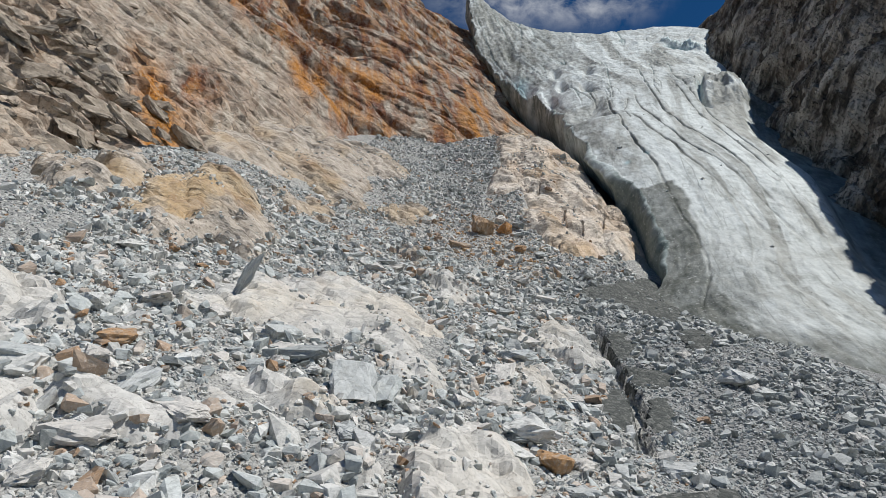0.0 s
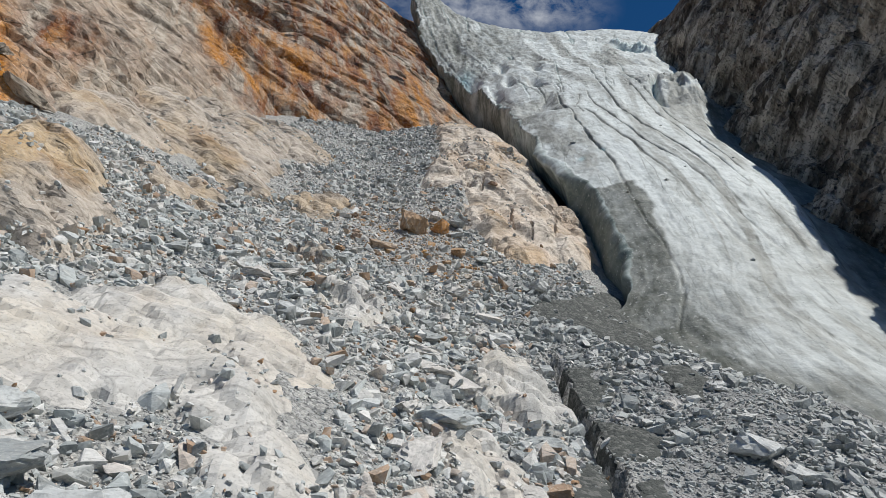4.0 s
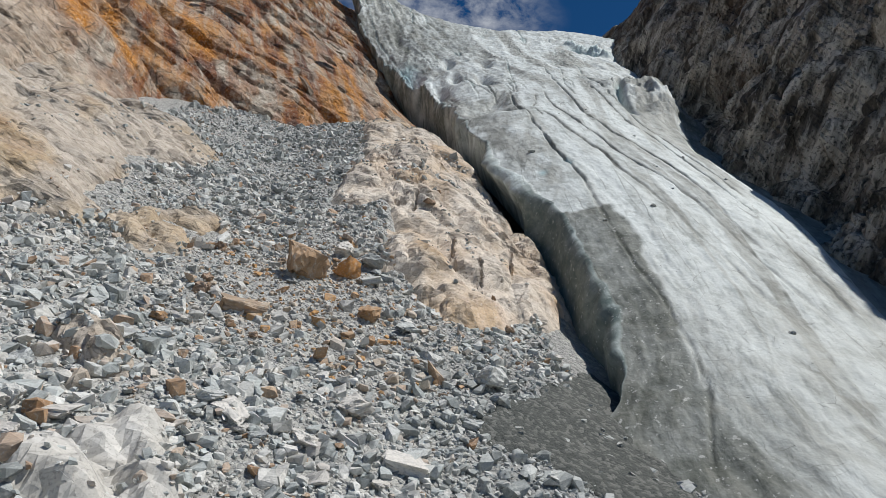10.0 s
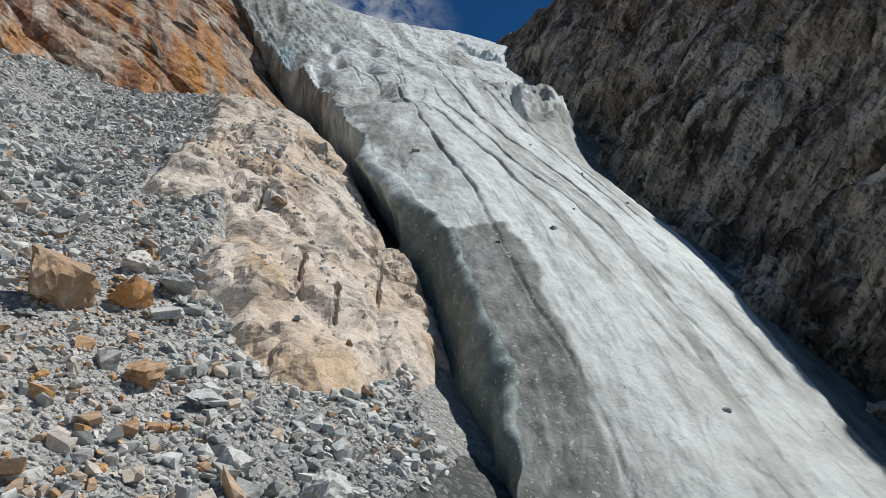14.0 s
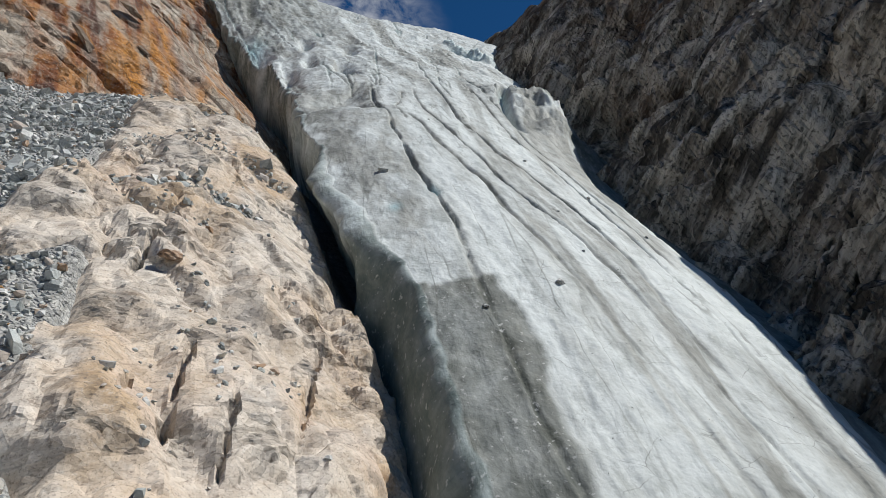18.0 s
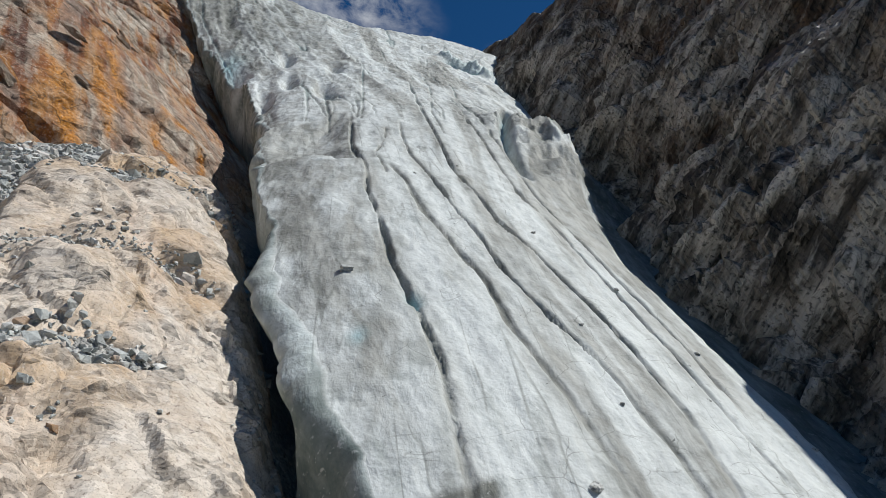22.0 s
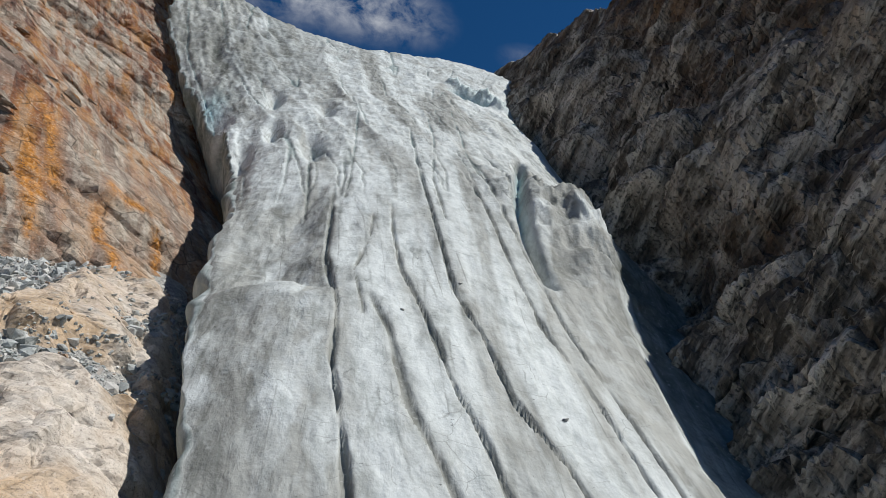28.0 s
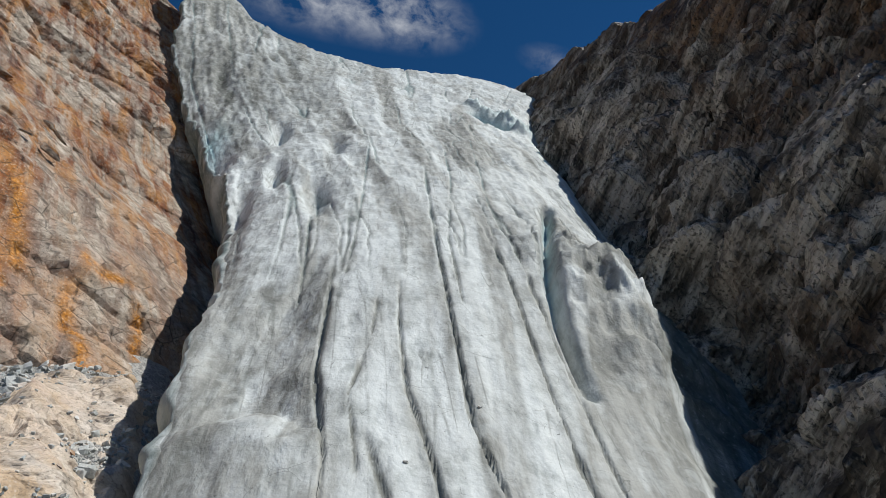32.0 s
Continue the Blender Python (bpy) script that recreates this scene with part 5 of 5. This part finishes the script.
def scatter(name, x, y, z, size, material, label, seed):
    """Many loose stones in one mesh."""
    rng = np.random.default_rng(seed)
    kind = rng.integers(0, len(PEBBLES), len(x))
    yaw = rng.uniform(0, 2 * math.pi, len(x))
    tx, ty = rng.normal(0, 0.28, len(x)), rng.normal(0, 0.28, len(x))
    stretch = rng.uniform(0.75, 1.25, len(x))
    vs, fs, base = [], [], 0
    for k, (v, f) in enumerate(PEBBLES):
        i = np.where(kind == k)[0]
        if not len(i):
            continue
        c, s = np.cos(yaw[i])[:, None], np.sin(yaw[i])[:, None]
        lx, ly, lz = v[:, 0][None] * stretch[i][:, None], v[:, 1][None] / stretch[i][:, None], v[:, 2][None]
        lz2 = lz + tx[i][:, None] * lx + ty[i][:, None] * ly
        h = size[i][:, None] * 0.5
        p = np.stack((x[i][:, None] + h * (c * lx - s * ly), y[i][:, None] + h * (s * lx + c * ly), z[i][:, None] + h * (lz2 + 0.22)), -1)
        vs.append(p.reshape(-1, 3))
        fs.append((f[None] + (np.arange(len(i)) * len(v))[:, None, None] + base).reshape(-1, 3))
        base += len(i) * len(v)
    ob = link_mesh(name, to_world(np.concatenate(vs)), np.concatenate(fs), material, False)
    return tagged(ob, label, "stones", kind="stuff")


RUSTY_ZONE = [(-0.5, 63.0), (-1.0, 74.0), (3.0, 78.0), (7.5, 78.0), (9.5, 69.0), (10.5, 62.5), (5.0, 60.5)]


def scree():
    rng = np.random.default_rng(8)
    xs, ys, ss = [], [], []
    for count, x0, x1, y0, y1, small, large in ((31000, -19, 24, 12, 36, 0.11, 0.95), (23000, -24, 26, 36, 62, 0.16, 1.0), (16000, -20, 20, 62, 92, 0.18, 1.0), (23000, -12, 24, 90, 146, 0.20, 1.2),
                                             (5000, -30, -10, 20, 62, 0.16, 0.6)):
        xs.append(rng.uniform(x0, x1, count))
        ys.append(rng.uniform(y0, y1, count))
        ss.append(small * (1 - rng.uniform(0, 1, count) * (1 - (small / large) ** 1.7)) ** (-1 / 1.7))
    x, y, size = np.concatenate(xs), np.concatenate(ys), np.concatenate(ss)
    z, bare = top_of(x, y)
    q = flat3(x, y)
    patchy = fbm(q * 0.16, 3, 401)
    keep = ~bare & (cliff_sheet(x, y) < z + 0.3)
    keep &= ~((size > 0.34) & (patchy < -0.2) & (rng.uniform(0, 1, len(x)) < 0.8))
    d, _ = to_line(x, y, melt_slot)
    keep &= d > 0.5
    for outline in SILT:
        keep &= ~((inside(x, y, outline) > 0.1) & (rng.uniform(0, 1, len(x)) < (np.where(size > 0.26, 0.88, 0.45) if outline is SILT[-1] else 0.93)))
    ice_h = np.where(x > ice_left(y), ice_sheet(x, y), -99)
    keep &= ice_h < z + 0.15
    keep |= bare & (fbm(q * 0.35, 3, 403) > 0.05) & (rng.uniform(0, 1, len(x)) < 0.12) & (size < 0.6)
    x, y, z, size = x[keep], y[keep], z[keep], size[keep]
    rust = (inside(x, y, RUSTY_ZONE) + 2.0 * rng.normal(0, 1, len(x)) > 0)
    slate = ~rust & (x > 10 + 1.0 * rng.normal(0, 1, len(x))) & (y < 66) | (~rust & (y > 84) & (rng.uniform(0, 1, len(x)) < 0.5))
    grey = ~rust & ~slate
    for k, (pick, material, name, label) in enumerate(((grey, loose_grey, "scree_stones", "loose angular grey stones covering the slope"), (rust, loose_rust, "rusty_scree_stones", "rusty and grey angular stones below the boulders"),
                                       (slate, loose_slate, "dark_scree_stones", "dark grey slaty stones by the glacier foot and on ledges"))):
        scatter(name, x[pick], y[pick], z[pick], size[pick], material, label, 60 + k)


scree()

# ---- boulders, each a thing of its own ----
BOULDERS = []
for k in range(10):
    v, f = stone_shape(15, 900 + k, 0.6 + 0.05 * (k % 5))
    bm = bmesh.new()
    corners = [bm.verts.new(a) for a in v]
    for a in f:
        bm.faces.new([corners[i] for i in a])
    bmesh.ops.subdivide_edges(bm, edges=bm.edges, cuts=4, use_grid_fill=True)
    bmesh.ops.triangulate(bm, faces=bm.faces)
    co = np.array([a.co for a in bm.verts])
    chip = 0.10 * fbm(co * 1.6 + k, 3, 950) + 0.30 * blocks(co * (1.2, 1.2, 2.6) + 3 * k, 960, 0.8, crisp=60)[0] + 0.12 * blocks(co * (3, 3, 6) + 3 * k, 961, 0.8, crisp=60)[0]
    for a, c in zip(bm.verts, chip):
        a.co *= 1 + c
    me = bpy.data.meshes.new("boulder")
    bm.to_mesh(me)
    bm.free()
    BOULDERS.append(me)
TINTED = {}


def boulder_mesh(kind, material, stain=0.0):
    key = (kind % len(BOULDERS), material.name, stain)
    if key not in TINTED:
        me = BOULDERS[key[0]].copy()
        me.materials.append(material)
        if stain:
            me.attributes.new("stain", "FLOAT", "POINT").data.foreach_set("value", np.full(len(me.vertices), stain, np.float32))
        TINTED[key] = me
    return TINTED[key]


def boulder(x, y, size, material, label, kind, turn=0.0, lean=(0.0, 0.0), stretch=(1.0, 1.0, 1.0), lift=0.18, name="boulder", group="", base=None):
    h = float(top_of(np.array([x]), np.array([y]))[0][0]) if base is None else base
    ob = new(name, boulder_mesh(kind, material))
    sx, sy, sz = (size * 0.5 * s for s in stretch)
    spot = to_world(np.array([[x, y, h + size * lift]]))[0]
    ob.matrix_world = pose(*spot, TILT, 0, 0) @ pose(0, 0, 0, lean[0], lean[1], turn) @ Matrix.Diagonal((sx, sy, sz, 1))
    return tagged(ob, label, "boulder", group=group)


boulder(-3.1, 23.7, 2.3, boulder_grey, "large flat grey slab propped on edge among rubble", 0, 20, (52, 8), (1, 1.25, 0.5), 0.2)
boulder(-8.9, 16.3, 1.8, boulder_pale, "long pale grey boulder with a shaded underside", 1, 8, (4, 4), (1.1, 0.9, 0.62), 0.12)
boulder(3.4, 25.4, 2.1, boulder_grey, "flat grey boulder resting on an orange one", 2, -5, (5, 6), (1.1, 0.9, 0.7), 0.32)
boulder(3.9, 23.6, 1.9, boulder_rust, "orange-brown broken boulder below a grey slab", 3, 30, (30, 0), (1, 1, 0.9), 0.15)
boulder(17.6, 39.0, 2.9, boulder_grey, "broad grey boulder on the dark debris", 4, 5, (0, 4), (1, 0.8, 0.7), 0.12)
boulder(-12.3, 19.4, 1.7, boulder_grey, "blocky grey boulder with a flat top", 5, 12, (0, 6), (1.1, 0.9, 0.5))
boulder(-5.2, 25.4, 2.0, boulder_grey, "dark grey blocky slab overhanging a gap", 6, -12, (4, 0), (1.1, 0.8, 0.5), 0.2)
boulder(-13.2, 24.9, 1.4, boulder_grey, "dark grey boulder beside pale bedrock", 7, 10)
boulder(-9.3, 31.2, 2.4, boulder_grey, "thin grey slate plate standing on edge", 8, 0, (0, 33), (0.28, 0.16, 1.5), 0.34, "rock_plate")
boulder(4.3, 71.5, 3.4, boulder_rust, "big brown boulder with a layered face", 4, -18, (14, -12), (0.85, 0.9, 1.3), 0.30)
boulder(6.7, 72.4, 2.1, boulder_orange, "bright orange iron-stained angular boulder", 3, 35, (10, 18), (1, 0.9, 1.1), 0.25)
boulder(13.8, 62.8, 1.8, boulder_grey, "pale grey angular boulder at the silt's edge", 1, 40, (0, 10), (1, 1, 1.2), 0.28)
boulder(1.7, 64.3, 2.1, boulder_rust, "ochre flat boulder in the scree", 5, 15, (6, 8), (1.1, 0.8, 0.6), 0.15)
boulder(7.9, 67.3, 1.6, boulder_rust, "brown iron-stained boulder on rubble", 6, 60, (8, 0), (1, 0.9, 0.9), 0.2)
boulder(10.0, 66.8, 1.5, boulder_grey, "grey slabby boulder on the scree", 2, 25, (16, 10), (1.2, 0.8, 0.5), 0.2)
boulder(11.0, 63.8, 1.4, boulder_grey, "grey blocky boulder on the scree", 4, 10, (10, 0), (1, 0.9, 1.0), 0.2)
boulder(8.4, 74.2, 2.0, boulder_grey, "grey-brown block leaning on the buttress", 7, 20, (0, 12), (1, 1, 1), 0.22)
boulder(6.6, 75.8, 1.6, boulder_pale, "pale block at the foot of the buttress", 8, 50, (12, 0), (1, 1, 0.9), 0.22)
boulder(8.3, 71.9, 1.6, boulder_grey, "slabby grey block at the foot of the buttress", 0, 5, (8, -10), (1.1, 1, 0.6), 0.2)
boulder(13.7, 85.3, 1.1, boulder_rust, "brown block caught on a ledge of the buttress", 1, 30, (10, 10), (1.1, 0.8, 0.9), 0.2)
boulder(6.8, 57.5, 1.6, boulder_pale, "pale grey rounded boulder on the scree", 2, 15, (0, 5), (1, 0.9, 0.9), 0.2)
boulder(2.8, 48.6, 1.5, boulder_grey, "grey boulder lying against a bedrock dome", 3, 70)
boulder(1.7, 55.4, 1.1, boulder_grey, "small flat grey boulder on the scree", 9, 33, (0, 0), (1.2, 0.8, 0.6))
boulder(0.8, 26.8, 1.2, boulder_pale, "small white boulder on bedrock", 4, 0)
boulder(-10.8, 22.1, 1.3, boulder_rust, "rust-red broken boulder among grey rubble", 6, 25, (12, 8), (1.1, 0.9, 0.7))
boulder(-6.7, 27.8, 1.6, boulder_grey, "grey block on white bedrock", 5, 55, (14, 0), (1.0, 0.9, 0.8))

rng = np.random.default_rng(21)
made = 0
while made < 230:
    x, y = rng.uniform(-17, 20), rng.uniform(14, 88)
    s = 0.6 * (1 - rng.uniform() * 0.9) ** -0.32
    h, bare = top_of(np.array([x]), np.array([y]))
    under_ice = x > ice_left(y) and ice_sheet(x, y) > h[0]
    if bare[0] or under_ice or cliff_sheet(x, y) > h[0] or to_line(np.array([x]), np.array([y]), melt_slot)[0][0] < 1.2 or any(inside(np.array([x]), np.array([y]), o)[0] > 0 for o in SILT):
        continue
    warm = inside(np.array([x]), np.array([y]), RUSTY_ZONE)[0] > -1 and rng.uniform() < 0.5
    material = boulder_rust if warm or rng.uniform() < 0.04 else (boulder_pale if rng.uniform() < 0.22 else boulder_grey)
    label = {"orange_boulder_rock": "rusty brown boulder on the scree", "pale_boulder_rock": "pale angular boulder on the scree"}.get(material.name, "angular grey boulder on the scree")
    boulder(x, y, min(s, 1.5), material, label, int(rng.integers(10)), rng.uniform(0, 360), (rng.normal(0, 10), rng.normal(0, 10)),
            (rng.uniform(0.9, 1.3), rng.uniform(0.8, 1.1), rng.uniform(0.6, 1.0)), 0.16, group="boulders on the scree", base=float(h[0]))
    made += 1

# broad slabs half sunk in the rubble
made = 0
while made < 70:
    x, y = rng.uniform(-17, 12), rng.uniform(13, 56)
    h, bare = top_of(np.array([x]), np.array([y]))
    if bare[0] or cliff_sheet(x, y) > h[0] or to_line(np.array([x]), np.array([y]), melt_slot)[0][0] < 2.0:
        continue
    s = rng.uniform(1.1, 2.3)
    material = boulder_pale if rng.uniform() < 0.5 else boulder_grey
    boulder(x, y, s, material, "pale slab half sunk in rubble" if material is boulder_pale else "grey slab half sunk in rubble", int(rng.integers(10)), rng.uniform(0, 360), (rng.normal(0, 8), rng.normal(0, 8)),
            (rng.uniform(1.0, 1.3), rng.uniform(0.8, 1.0), rng.uniform(0.45, 0.7)), 0.05, "flat_boulder", "slabs in the rubble", float(h[0]))
    made += 1

# angular blocks that jut from the sunlit cliff, lying with its layers
layer_turn = CLIFF_AXES.transposed().to_4x4()


def cliff_block(x, y, size, stain, label, sink):
    ob = new("rock_block", boulder_mesh(int(rng.integers(10)), cliff_rock, stain))
    spot = Vector(to_world(np.array([[x, y, float(cliff_sheet(x, y))]]))[0]) + Vector(CLIFF_AXES[1]) * sink
    turn = Matrix(((1, 0, 0, 0), (0, 0, 1, 0), (0, -1, 0, 0), (0, 0, 0, 1)))
    ob.matrix_world = Matrix.Translation(spot) @ layer_turn @ pose(0, 0, 0, rng.normal(0, 12), rng.normal(0, 12), rng.normal(0, 14)) @ turn @ Matrix.Diagonal((0.5 * size * rng.uniform(1.0, 1.7), 0.5 * size * rng.uniform(0.6, 0.9), 0.5 * size * rng.uniform(0.40, 0.65), 1))
    return tagged(ob, label, "rock", group="blocks in the cliff")


for k in range(95):
    x, y = -30.5 + rng.normal(0, 4.2), 56.5 + rng.normal(0, 5.0)
    if cliff_sheet(x, y) > ground_sheet(x, y) - 0.5:
        cliff_block(x, y, rng.uniform(1.0, 3.2), 0.0, "angular block of tan rock jutting from the shattered cliff", rng.uniform(0.0, 0.5))
for k in range(90):
    x, y = rng.uniform(-42, 12), rng.uniform(62, 190)
    if cliff_sheet(x, y) < ground_sheet(x, y) + 1.0:
        continue
    rusty = y + 0.4 * x > 116
    cliff_block(x, y, rng.uniform(1.0, 3.4), 1.0 if rusty else 0.2, "rusty angular block jutting from the cliff face" if rusty else "tan angular block jutting from the cliff face", rng.uniform(-0.4, 0.3))

# blocks that fell into the gap beside the ice
for k in range(60):
    y = rng.uniform(80, 132)
    x = float(ice_left(y)) + rng.uniform(-1.6, 1.2)
    boulder(x, y, rng.uniform(0.4, 1.3), boulder_grey, "angular grey block fallen into the gap by the ice", int(rng.integers(10)), rng.uniform(0, 360), (rng.normal(0, 15), rng.normal(0, 15)),
            (1.0, 0.9, 0.8), 0.14, group="blocks in the gap", base=float(rubble_relief(np.array([x]), np.array([y]))[0]))

# stones that lie on the ice
for k, (x, y, s) in enumerate(((27.3, 101.6, 1.0), (33.8, 85.6, 0.7), (45.2, 101.0, 0.45), (39.4, 96.0, 0.4), (46.8, 95.0, 0.5), (42.4, 108.0, 0.4), (38.0, 90.0, 0.35), (48.2, 88.0, 0.4), (33.2, 66.5, 0.5), (36.0, 118.0, 0.35), (41.4, 122.0, 0.4), (28.6, 84.0, 0.5))):
    z = float(ice_relief(np.array([x]), np.array([y]))[0][0])
    boulder(x, y, s, boulder_grey, "dark stone lying on the bare ice", k, 40 * k, (18, 0), (1, 0.9, 0.8), 0.24, "stone", "stones on the ice", z - 0.16 * s)

# ---- clouds, far behind the glacier ----
def make_cloud():
    m, t, bsdf = tree("thin_cloud")
    k = Nodes(t)
    t.nodes.remove(bsdf)
    puffs = k.noise(k.place((1.0, 1.0, 1.3)), 0.008, 10, 0.60, 0.3)
    cover = k.math("MULTIPLY", k.ramp(puffs, (0.36, 0.0), (0.68, 1.0)), k.ramp(k.attribute("shape"), (0.05, 0.0), (0.9, 0.85)))
    glow = k.put("ShaderNodeEmission", Color=(0.80, 0.84, 0.92, 1), Strength=0.62)
    clear = t.nodes.new("ShaderNodeBsdfTransparent")
    mixer = t.nodes.new("ShaderNodeMixShader")
    k.link(cover, mixer.inputs["Fac"])
    k.link(clear.outputs[0], mixer.inputs[1])
    k.link(glow.outputs[0], mixer.inputs[2])
    k.link(mixer.outputs[0], t.nodes["Material Output"].inputs["Surface"])
    us, vs = np.linspace(-0.12, 0.62, 75), np.linspace(0.22, 0.52, 31)
    U, V = np.meshgrid(us, vs)
    u, v = U.ravel(), V.ravel()
    r = 3200.0
    p = np.stack((u * r, 0 * u + r * 0.93, v * r), 1)
    shape = np.exp(-(((u - 0.10) / 0.10) ** 2 + ((v - 0.352) / 0.035) ** 2)) + 0.95 * np.exp(-(((u - 0.22) / 0.07) ** 2 + ((v - 0.36) / 0.035) ** 2)) + 0.35 * np.exp(-(((u - 0.46) / 0.05) ** 2 + ((v - 0.34) / 0.02) ** 2))
    ob = link_mesh("cloud", to_world(p), sheet_faces(31, 75), m, True, attributes=[("shape", np.clip(shape, 0, 1))])
    ob.visible_shadow = False
    return tagged(ob, "thin white cloud drifting in the deep blue sky", "cloud", kind="structure")


make_cloud()
